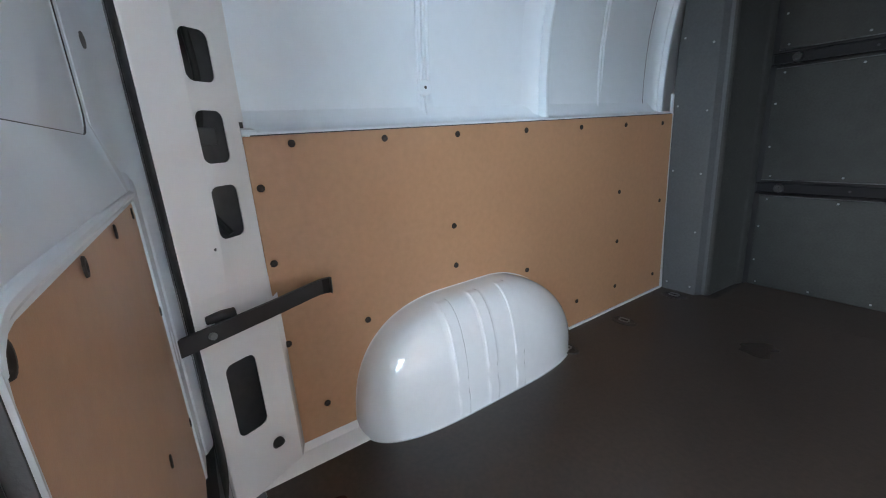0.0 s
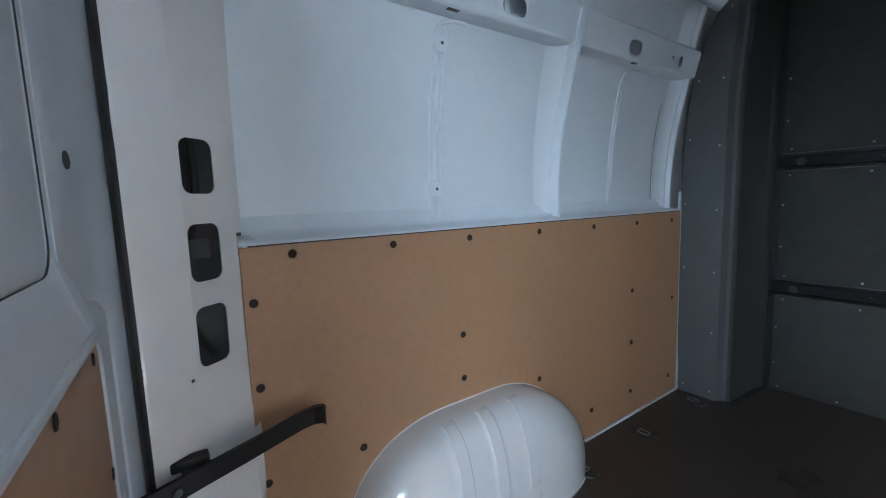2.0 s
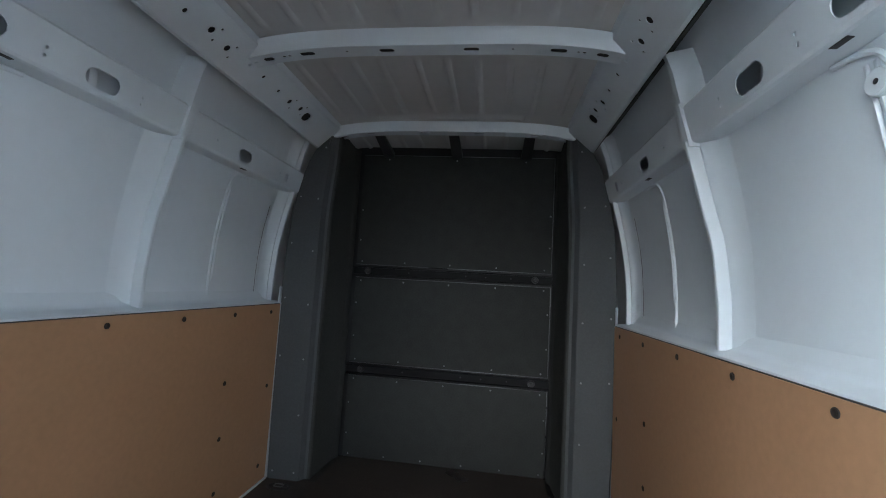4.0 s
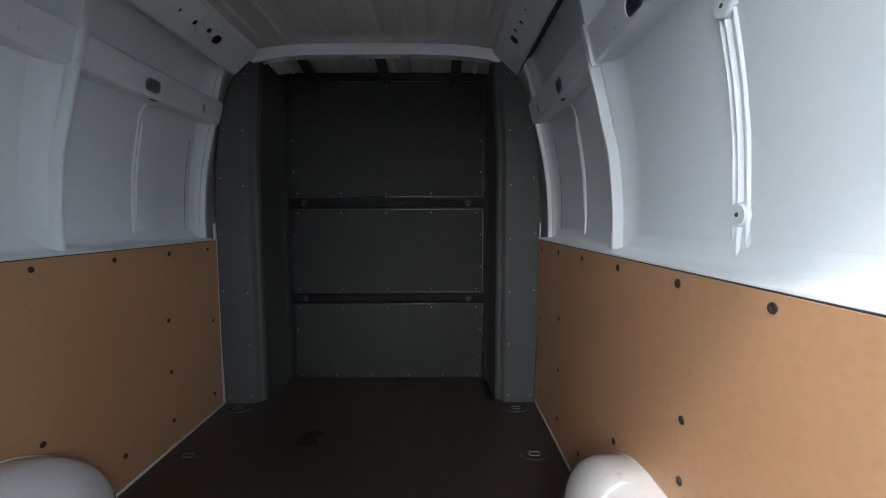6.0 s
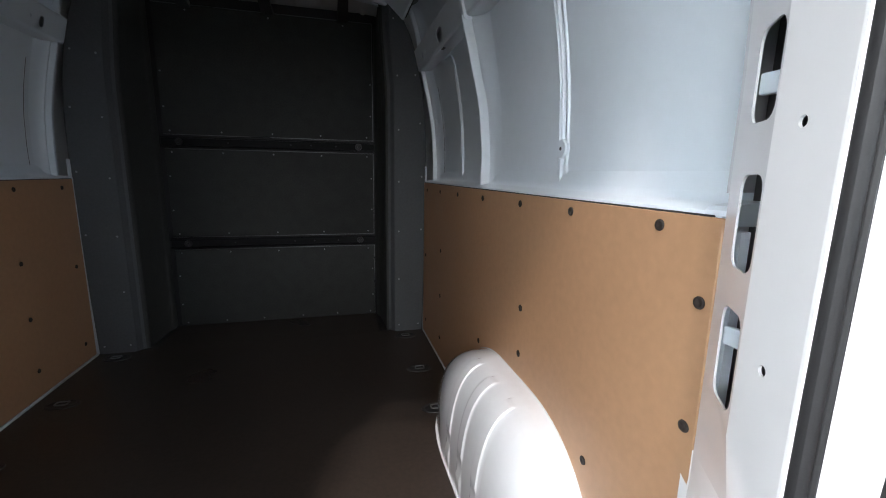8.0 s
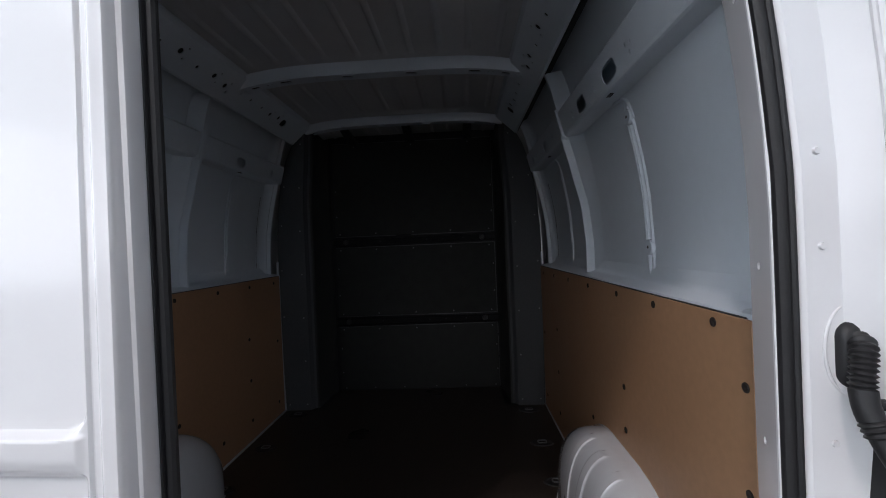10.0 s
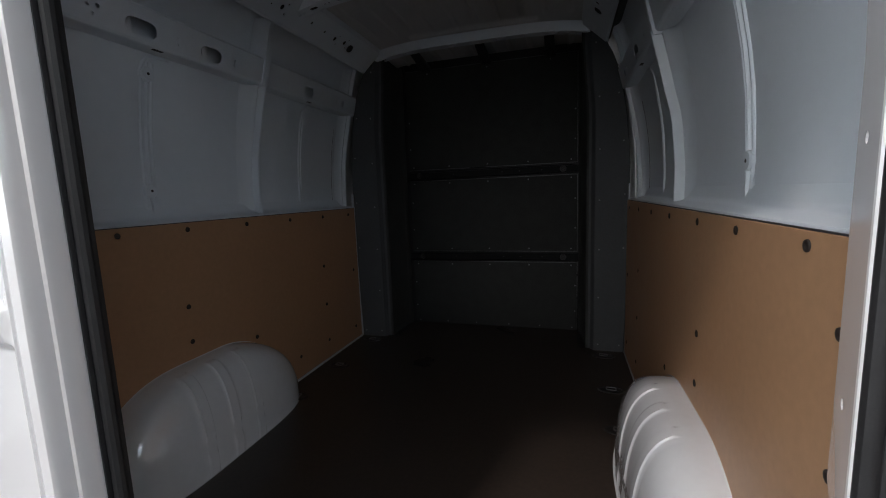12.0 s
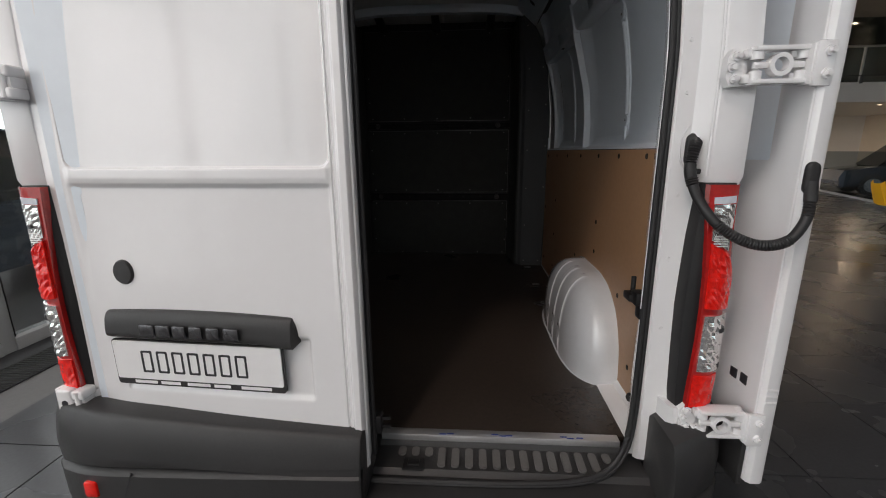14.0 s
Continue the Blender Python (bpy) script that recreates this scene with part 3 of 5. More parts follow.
for z in (1.080, 1.678):
    prof = [(BY + 0.022, -0.026), (BY - 0.012, -0.026), (BY - 0.014, -0.023), (BY + 0.002, -0.020), (BY + 0.002, 0.020), (BY - 0.014, 0.021), (BY - 0.012, 0.026), (BY + 0.022, 0.026)]
    bm = loft(bmesh.new(), [[(x, y, z + h) for y, h in prof] for x in (-0.60, 0.625)], close_u=True, cap=True)
    part("load_rail", bm, RAILGREY, bulkhead, "black channel load rail")
    for x in (-0.508, 0.51):
        bm = cyl(bmesh.new(), (x, BY - 0.001, z), (x, BY - 0.02, z), 0.021, 0.017, 20)
        cyl(bm, (x, BY - 0.02, z), (x, BY - 0.026, z), 0.009, 0.008, 14)
        part("rail_knob", bm, BLACKPLASTIC, bulkhead)
    for x in (-0.25, 0.10, 0.22, 0.37):
        part("rail_hole", cyl(bmesh.new(), (x, BY + 0.003, z), (x, BY + 0.001, z), 0.005, n=8), INK, bulkhead)
facing = Matrix.Rotation(radians(90), 4, "X")
for z in (1.022, 1.139, 1.618, 1.738):
    for x in (-0.55, -0.28, 0.0, 0.28, 0.562):
        piece("screw", SCREW, bulkhead, Matrix.Translation((x, BY, z)) @ facing)
for x in (-0.57, 0.588):
    for z in (0.70, 0.88, 1.28, 1.48, 1.87, 2.06):
        piece("screw", SCREW, bulkhead, Matrix.Translation((x, BY, z)) @ facing)
for x in (-0.55, -0.33, -0.11, 0.13, 0.35, 0.57):
    piece("screw", SCREW, bulkhead, Matrix.Translation((x, BY, F + 0.022)) @ facing)
for x in (-0.42, 0.01, 0.43):
    piece("screw", SCREW, bulkhead, Matrix.Translation((x, BY, 2.388)) @ facing)
    bm = loft(bmesh.new(), [[(x - 0.028, 2.41, 2.462), (x + 0.028, 2.41, 2.462), (x + 0.028, 2.41, 2.452), (x - 0.028, 2.41, 2.452)],
                            [(x - 0.032, BY - 0.005, 2.43), (x + 0.032, BY - 0.005, 2.43), (x + 0.032, BY - 0.005, 2.40), (x - 0.032, BY - 0.005, 2.40)]], close_u=True, cap=True)
    part("roof_strap", bm, BLACKPLASTIC, bulkhead, "black strap up to the roof")
COVER = [(F, 0.862), (1.0, 0.874), (1.40, 0.882), (1.75, 0.874), (1.95, 0.858), (2.10, 0.834), (2.22, 0.803), (2.31, 0.765), (2.39, 0.716), (2.44, 0.655)]
for s in (-1, 1):
    zz = [F + (2.44 - F) * k / 22 for k in range(23)]
    inner = lambda z: 0.690 - 0.028 * ease((z - 1.9) / 0.5)
    bm = bmesh.new()
    # face, softly stepped inner edge, deep reveal back to the bulkhead
    loft(bm, [[(s * curve_at(COVER, z), 2.345, z), (s * (curve_at(COVER, z) - 0.001), 2.325, z), (s * (curve_at(COVER, z) - 0.008), 2.320, z), (s * (inner(z) + 0.010), 2.320, z), (s * inner(z), 2.324, z),
               (s * (inner(z) - 0.018), 2.352, z), (s * (inner(z) - 0.032), 2.356, z)] for z in zz])
    cover = part("bulkhead_side_cover", bm, GREYTRIM, bulkhead, "grey moulded cover beside the bulkhead")
    bm = loft(bmesh.new(), [[(s * (inner(z) - 0.0315), 2.3562, z), (s * (inner(z) - 0.041), 2.358, z), (s * (inner(z) - 0.048), 2.366, z), (s * 0.626, BY - 0.06, z), (s * 0.618, BY - 0.045, z), (s * 0.614, BY - 0.04, z), (s * 0.610, BY + 0.005, z)] for z in zz])
    part("reveal", bm, GREYSHEET, cover, "dark grey reveal between the cover and the bulkhead")
    for z in [0.60 + 0.29 * k for k in range(7)]:
        piece("screw", SCREW, bulkhead, Matrix.Translation((s * (inner(z) + 0.025), 2.3195, z)) @ facing)
    for z in [0.60, 1.19, 1.50, 1.80, 2.06]:
        piece("screw", SCREW, bulkhead, Matrix.Translation((s * (curve_at(COVER, z) - 0.03), 2.3195, z)) @ facing)
    part("cover_lip", boxed(s * 0.868, s * 0.876, 2.296, 2.319, 1.34, 1.56, 0.004), PAINT, van)

# roof
ROOF = [(0.0, 2.492), (0.30, 2.489), (0.50, 2.480), (0.62, 2.468), (0.72, 2.448)]
bm = bmesh.new()
NX, NY = 288, 100
rows = []
for j in range(NY + 1):
    y = 0.25 + 2.50 * j / NY
    row = []
    for i in range(NX + 1):
        x = -0.72 + 1.44 * i / NX
        z = curve_at(ROOF, abs(x))
        press = 0.0
        for c in (-0.56, -0.44, -0.33, -0.22, -0.07, 0.05, 0.17, 0.30, 0.42, 0.55):
            press = max(press, ease((0.017 - abs(x - c)) / 0.010))
        along = ((y - 0.887) / 0.73) % 1.0 if y > 0.887 else 0.0
        bay = abs(along - 0.45)
        z -= 0.008 * press * ease((0.33 - bay) / 0.03)
        z -= 0.012 * ease((0.014 - abs(along - 0.865)) / 0.008) * ease((0.39 - abs(x)) / 0.012)
        z -= 0.010 * ease((0.013 - abs(along - 0.545)) / 0.008) * ease((0.085 - abs(abs(x) - 0.525)) / 0.010)
        row.append((x, y, z))
    rows.append(row)
loft(bm, rows)
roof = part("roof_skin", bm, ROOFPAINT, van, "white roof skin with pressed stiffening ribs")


def roof_bow(y0, y1):
    """A pressed cross member under the roof with oblong holes in its front face."""
    edge = lambda x: 2.446 - 0.046 * (abs(x) / 0.68) ** 4
    xs = [-0.69 + 1.38 * k / 24 for k in range(25)]
    wide = y1 - y0
    outer = [(x, 0.0) for x in xs] + [(x, wide) for x in reversed(xs)]
    mid = wide / 2
    holes = [rrect(c - 0.028, c + 0.028, mid - 0.012, mid + 0.012, 0.0115) for c in (-0.45, -0.15, 0.155, 0.455)]
    holes += [rrect(c - 0.020, c + 0.020, mid - 0.011, mid + 0.011, 0.0105) for c in (-0.60, 0.60)] + [disc(c, mid, 0.006, 8) for c in (-0.54, -0.52, 0.52, 0.54, -0.3, 0.3, -0.65, 0.65)]
    bm = sheet(outer, holes, lambda u, v: (u, y0 + v, edge(u)), (0, 0, 0.003))
    for y, out in ((y0, -0.03), (y1, 0.03)):
        loft(bm, [[(x, y, edge(x)), (x, y + out * 0.2, edge(x) + 0.012), (x, y + out * 0.5, edge(x) + 0.030), (x, y + out * 1.1, edge(x) + 0.044)] for x in xs])
    # an added dark sheet paints the shade seen through the bow's holes
    part("bow_cavity", loft(bmesh.new(), [[(x, y0 + 0.004, edge(x) + 0.014), (x, y1 - 0.004, edge(x) + 0.014)] for x in xs]), RUBBER, van, "dark sheet put in as the shade inside the roof bow")
    part("roof_bow", bm, PAINT, van, "white pressed roof bow with oblong holes", smooth=True)


for y0, y1 in ((0.80, 0.865), (1.53, 1.595), (2.335, 2.395)):
    roof_bow(y0, y1)
for s in (-1, 1):
    # cant rail: a slanted band with many holes
    place = lambda u, v, s=s: (s * (0.728 - 0.78 * v), u, 2.345 + 0.72 * v)
    outer = [(0.26, 0), (2.36, 0), (2.36, 0.13), (0.26, 0.13)]
    rnd = random.Random(4)
    holes = []
    y = 0.42
    while y < 1.96:
        kind = rnd.random()
        v = 0.07 + rnd.uniform(-0.012, 0.012)
        if kind < 0.30:
            holes.append(rrect(y - 0.022, y + 0.022, v - 0.014, v + 0.014, 0.0135))
            holes.append(disc(y + 0.042, v + 0.010, 0.005, 8))
        elif kind < 0.75:
            holes.append(disc(y, v, 0.012, 12))
            holes.append(disc(y + 0.026, v + 0.024, 0.005, 8))
            holes.append(disc(y + 0.030, v - 0.022, 0.005, 8))
        else:
            holes.append(disc(y, v, 0.008, 10))
        y += rnd.uniform(0.085, 0.12)
    holes.append(rrect(2.005, 2.06, 0.046, 0.088, 0.019))
    bm = sheet(outer, holes, place, (s * 0.002, 0, 0.003))
    loft(bm, [[place(y, 0), (s * 0.733, y, 2.339), (s * 0.746, y, 2.338), (s * 0.750, y, 2.346), (s * 0.751, y, 2.395)] for y in (0.26, 2.36)])
    loft(bm, [[place(y, 0.13), (s * 0.619, y, 2.444), (s * 0.610, y, 2.472)] for y in (0.26, 2.36)])
    # added dark sheet: shade behind the punched holes, put into its colour
    part("cant_cavity", loft(bmesh.new(), [[(s * 0.762, y, 2.356), (s * 0.655, y, 2.455)] for y in (0.27, 2.35)]), RUBBER, van, "dark sheet put in as the shade behind the roof rail")
    # the shadow beside the roof rail, painted as a dark strip
    part("roof_gap", loft(bmesh.new(), [[(s * 0.749, y, 2.394), (s * 0.812, y, 2.398)] for y in (0.27, 2.35)]), INNERDARK, van, "dark strip put in as the shade between the roof rail and the body side")
    part("cant_rail", bm, PAINT, van, "white slanted roof rail with punched holes", smooth=False)
part("door_header", boxed(-0.70, 0.70, 0.16, 0.30, 2.36, 2.52, 0.012), PAINT, van)
part("roof_rear_edge", boxed(-0.80, 0.80, 0.02, 0.158, 2.388, 2.535, 0.012), PAINT_OUT, van, "white roof edge over the rear doors")

# outer body
BODY = [(0.45, 0.99), (1.0, 1.01), (1.4, 1.005), (1.8, 0.995), (2.1, 0.955), (2.35, 0.885), (2.50, 0.80), (2.57, 0.62), (2.60, 0.35), (2.605, 0.0)]
bm = bmesh.new()
ys = [0.22, 0.40, 1.0, 1.6, 2.2, 2.95]
half = [(x, z) for z, x in BODY]
section = [(-x, z) for x, z in half] + [(x, z) for x, z in reversed(half[:-1])]
loft(bm, [[(x * (0.985 if y < 0.3 else 1.0), y, z) for x, z in section] for y in ys])
front = [bm.verts.new((x, 2.96, z)) for x, z in section]
bm.faces.new(front)
part("body_shell", bm, PAINT_OUT, van, "white outer body shell")
for s in (-1, 1):
    lean = lambda z: 0.0 if z < 1.65 else -0.16 * (z - 1.65) ** 1.6
    zz = [0.55, 0.72, 0.80, 1.0, 1.2, 1.38, 1.40, 1.55, 1.70, 1.85, 2.0, 2.15, 2.30, 2.40]
    rings = []
    for z in zz:
        k = lean(z)
        lampy = 0.012 if 0.80 <= z <= 1.38 else 0.0
        rings.append([(s * (0.786 + k), 0.162, z), (s * (0.797 + k), 0.151, z), (s * (0.835 + k), 0.145, z), (s * (0.860 + k), 0.118 + lampy, z), (s * (0.872 + k), 0.104 + lampy, z), (s * (0.925 + k), 0.092 + lampy, z),
                      (s * (0.945 + k), 0.097 + lampy, z), (s * (0.958 + k), 0.115 + lampy, z), (s * min(0.975 + k, curve_at(BODY, z) * 0.985), 0.23, z)])
    bm = loft(bmesh.new(), rings)
    corner = part("rear_corner_panel", bm, PAINT_OUT, van, "white rear corner panel beside the door opening")
    for x, z in ((0.812, 1.72), (0.815, 1.60), (0.822, 1.35), (0.818, 1.18), (0.82, 0.98)):
        part("weld_dimple", cyl(bmesh.new(), (s * x, 0.150, z), (s * x, 0.1455, z), 0.0055, 0.004, 12), PAINT_OUT, corner)
    bm = tube(bmesh.new(), [Vector((s * (0.866 + lean(z)), 0.1105 + (0.012 if 0.80 <= z <= 1.38 else 0.0), z)) for z in (1.40, 1.5, 1.6, 1.7, 1.8, 1.9, 2.0, 2.1)], 0.004, 8)
    part("sealant_bead", bm, PAINT_OUT, corner)
    part("corner_foot", loft(bmesh.new(), [[(s * x, y, z) for x, y in ((0.832, 0.150), (0.838, 0.100), (0.850, 0.086), (0.905, 0.080), (0.940, 0.094), (0.950, 0.150))] for z in (0.716, 0.764, 0.770)], close_u=True, cap=True), PAINT_OUT, corner)
    # wheel
    w = cyl(bmesh.new(), (s * 0.72, 1.01, 0.34), (s * 0.93, 1.01, 0.34), 0.34, n=40)
    bmesh.ops.bevel(w, geom=[e for e in w.edges if len(e.link_faces) == 2 and e.calc_face_angle() > 1], offset=0.03, segments=3, affect="EDGES")
    wheel = part("wheel", w, RUBBER, van, "black rear tyre")
    part("rim", cyl(bmesh.new(), (s * 0.925, 1.01, 0.34), (s * 0.938, 1.01, 0.34), 0.20, 0.17, 32), STEEL, wheel)


def lamp_y(x):
    return 0.074 + 0.045 * max(0.0, (x - 0.90) / 0.07) ** 2


def lens_patch(s, corners, nu, nv, jag, proud, seed, flat=True):
    """A moulded lens between four corners (top inner, top outer, bottom outer, bottom inner), with small facets and a rim that goes back."""
    rnd = random.Random(seed)
    (ax, az), (bx, bz), (cx, cz), (dx, dz) = corners
    bm = bmesh.new()
    rows = []
    for j in range(-1, nv + 2):
        row = []
        for i in range(-1, nu + 2):
            u, v = min(1, max(0, i / nu)), min(1, max(0, j / nv))
            x = (ax + (bx - ax) * u) * (1 - v) + (dx + (cx - dx) * u) * v
            z = (az + (bz - az) * u) * (1 - v) + (dz + (cz - dz) * u) * v
            rim = i in (-1, nu + 1) or j in (-1, nv + 1)
            inside = 0 < i < nu and 0 < j < nv
            y = lamp_y(x) - proud + (0.014 if rim else 0.0) + (rnd.uniform(-jag, jag) if inside else 0.0)
            row.append((s * x, y, z))
        rows.append(row)
    return loft(bm, rows)


def tail_lamp(s):
    bm = bmesh.new()
    edge = [(1.385, 0.856, 0.933), (1.36, 0.855, 0.934), (1.25, 0.848, 0.938), (1.15, 0.845, 0.960), (1.057, 0.843, 0.962), (0.92, 0.846, 0.962), (0.80, 0.850, 0.952), (0.768, 0.853, 0.945)]
    loft(bm, [[(s * a, 0.128, z), (s * (a + 0.006), 0.100, z), (s * (a + 0.018), 0.091, z), (s * 0.885, 0.088, z), (s * b, lamp_y(b) + 0.012, z), (s * b, 0.15, z), (s * a, 0.15, z)] for z, a, b in edge], close_u=True, cap=True)
    lamp = part("tail_lamp", bm, RAILBLACK, van, "tall tail lamp with red and clear lenses in a black housing")
    shell = [(1.382, 0.860, 0.934), (1.36, 0.861, 0.934), (1.30, 0.866, 0.934), (1.22, 0.872, 0.940), (1.15, 0.877, 0.965), (1.06, 0.880, 0.966), (0.97, 0.880, 0.968), (0.885, 0.877, 0.968), (0.82, 0.874, 0.960), (0.779, 0.873, 0.952)]
    rings = []
    for z, a, b in shell:
        xs = [a + (b - a) * k / 8 for k in range(9)]
        rings.append([(s * a, 0.096, z)] + [(s * x, lamp_y(x), z) for x in xs] + [(s * b, lamp_y(b) + 0.02, z)])
    part("red_lens", loft(bmesh.new(), [[(x, y + 0.02, z) for x, y, z in rings[0]]] + rings + [[(x, y + 0.02, z) for x, y, z in rings[-1]]]), REDDARK, lamp, "dark red lens rim")
    part("clear_lens", lens_patch(s, ((0.873, 1.352), (0.926, 1.356), (0.927, 1.338), (0.874, 1.336)), 6, 2, 0.0004, 0.003, 1), GREYPALE, lamp, "pale upper lens band")
    part("clear_lens", lens_patch(s, ((0.874, 1.334), (0.927, 1.336), (0.925, 1.219), (0.879, 1.247)), 6, 12, 0.0026, 0.004, 2), CLEAR, lamp, "clear faceted lens", smooth=False)
    part("red_bulb_cover", lens_patch(s, ((0.880, 1.238), (0.928, 1.212), (0.957, 1.150), (0.884, 1.152)), 8, 7, 0.0032, 0.007, 3), RED, lamp, smooth=False)
    part("red_bulb_cover", lens_patch(s, ((0.884, 1.1515), (0.957, 1.1495), (0.957, 1.063), (0.885, 1.069)), 9, 9, 0.0032, 0.007, 4), RED, lamp, smooth=False)
    part("clear_lens", lens_patch(s, ((0.888, 1.047), (0.958, 1.050), (0.962, 0.887), (0.886, 0.892)), 8, 17, 0.0034, 0.005, 5), CLEAR, lamp, "clear faceted lens", smooth=False)
    part("red_fog_lens", lens_patch(s, ((0.882, 0.879), (0.954, 0.875), (0.946, 0.790), (0.880, 0.786)), 7, 8, 0.0030, 0.004, 6), RED, lamp, smooth=False)
    for x, z, r in ((0.940, 1.006, 0.013), (0.908, 1.275, 0.008)):
        part("bulb", cyl(bmesh.new(), (s * x, lamp_y(x) - 0.001, z), (s * x, lamp_y(x) - 0.0085, z), r, r * 0.6, 16), BADGE, lamp)
    for k in range(5):
        z = 1.231 + 0.006 * k
        part("lens_bar", boxed(s * 0.884, s * 0.917, lamp_y(0.9) - 0.0055, lamp_y(0.9) - 0.004, z, z + 0.0028), WHITE, lamp)
    return lamp


for s in (-1, 1):
    tail_lamp(s)


def hinge(s, z):
    """A cast door hinge on the rear corner: a body leaf, two knuckles and a door leaf."""
    bm = bmesh.new()
    extra = []
    if s > 0:
        plate = [(0.862, -0.022), (0.872, -0.040), (0.905, -0.040), (0.905, 0.040), (0.872, 0.040), (0.862, 0.022)]
        loft(bm, [[(x, y, z + h) for x, h in plate] for y in (0.100, 0.078)], close_u=True, cap=True)
        for dz in (-0.034, 0.034):
            extra.append(("link_arm", boxed(0.902, 1.020, 0.046, 0.086, z + dz - 0.005, z + dz + 0.005, 0.002)))
        for x in (0.914, 1.008):
            for dz in (-0.026, 0.026):
                k = cyl(bmesh.new(), (x, 0.062, z + dz - 0.014), (x, 0.062, z + dz + 0.014), 0.013, n=16)
                box(k, x - 0.022, x + 0.006, 0.060, 0.082, z + dz - 0.010, z + dz + 0.010, 0.003)
                extra.append(("knuckle", k))
        k = bmesh.new()
        ring = [(1.0, 0.066), (1.0, 0.046), (0.62, 0.046), (0.62, 0.066), (1.0, 0.066)]
        loft(k, [[(0.958 + 0.024 * math.cos(a) * q, y, z + 0.024 * math.sin(a) * q) for a in [2 * math.pi * m / 24 for m in range(24)]] for q, y in ring], close_u=True)
        for x0, x1 in ((0.905, 0.940), (0.976, 1.012)):
            box(k, x0, x1, 0.052, 0.064, z - 0.007, z + 0.007, 0.003)
        extra.append(("eye_link", k))
        k = boxed(1.016, 1.056, 0.030, 0.044, z - 0.048, z + 0.044, 0.004)
        box(k, 1.012, 1.020, 0.036, 0.070, z - 0.044, z + 0.040, 0.002)
        extra.append(("door_leaf", k))
        bolts = [(0.880, 0.078, 0.024), (0.880, 0.078, -0.024), (0.872, 0.078, 0.0), (1.040, 0.030, 0.022), (1.040, 0.030, -0.024)]
    else:
        box(bm, -0.935, -0.886, 0.048, 0.100, z - 0.042, z + 0.042, 0.007, 3)
        for dz in (-0.026, 0.026):
            extra.append(("knuckle", boxed(-0.884, -0.846, 0.046, 0.094, z + dz - 0.014, z + dz + 0.014, 0.006, 3)))
        extra.append(("link_arm", boxed(-0.882, -0.850, 0.054, 0.094, z - 0.013, z + 0.013, 0.002)))
        for dz in (-0.030, 0.030):
            extra.append(("lug", boxed(-0.946, -0.930, 0.060, 0.090, z + dz - 0.010, z + dz + 0.010, 0.003)))
        extra.append(("pin", cyl(bmesh.new(), (-0.866, 0.050, z - 0.038), (-0.866, 0.050, z + 0.038), 0.008, n=14)))
        bolts = []
    h = part("door_hinge", bm, PAINT_OUT, van, "white painted cast door hinge")
    for name, piece_bm in extra:
        part(name, piece_bm, PAINT_OUT, h)
    if s < 0:
        part("pin_hole", cyl(bmesh.new(), (-0.908, 0.052, z), (-0.908, 0.0468, z), 0.010, n=16), INK, h)
    for x, y, dz in bolts:
        bm = cyl(bmesh.new(), (x, y, z + dz), (x, y - 0.006, z + dz), 0.011, 0.011, 16)
        cyl(bm, (x, y - 0.006, z + dz), (x, y - 0.014, z + dz), 0.0075, 0.0065, 6)
        part("bolt", bm, PAINT_OUT, h)
    return h


for s in (-1, 1):
    for z in (1.643, 0.748):
        hinge(s, z)

# closed left rear door, bowed a little in plan
def door_y(x):
    return 0.030 + 0.055 * (max(0.0, -x) / 0.87) ** 1.3 + 0.02 * max(0.0, (-x - 0.70) / 0.17) ** 2


def on_door(bm, flat=False):
    """Sets a fitting modelled on the plane y = 0.05 onto the bowed skin; flat ones are only turned."""
    for v in bm.verts:
        v.co.y += (0.062 - 0.030 * (v.co.x + 0.722) / 0.504 if flat else door_y(v.co.x)) - 0.050
    return bm


def inner_y(x):
    return -0.015 - 0.05 * x


def leaned(bm):
    for v in bm.verts:
        v.co.y += inner_y(v.co.x)
    return bm


door = part("rear_door_closed", leaned(boxed(-0.72, -0.04, 0.080, 0.083, 0.62, 1.38, 0.001)), PAINT, van, "closed white rear door with a hardboard inner panel, seen from both sides")
bm = bmesh.new()
def steps(*spans):
    """Stations along a line: (from, to, step) for each stretch."""
    out = []
    for u0, u1, d in spans:
        n = max(1, round((u1 - u0) / d))
        out += [u0 + (u1 - u0) * k / n for k in range(n)]
    return out + [spans[-1][1]]


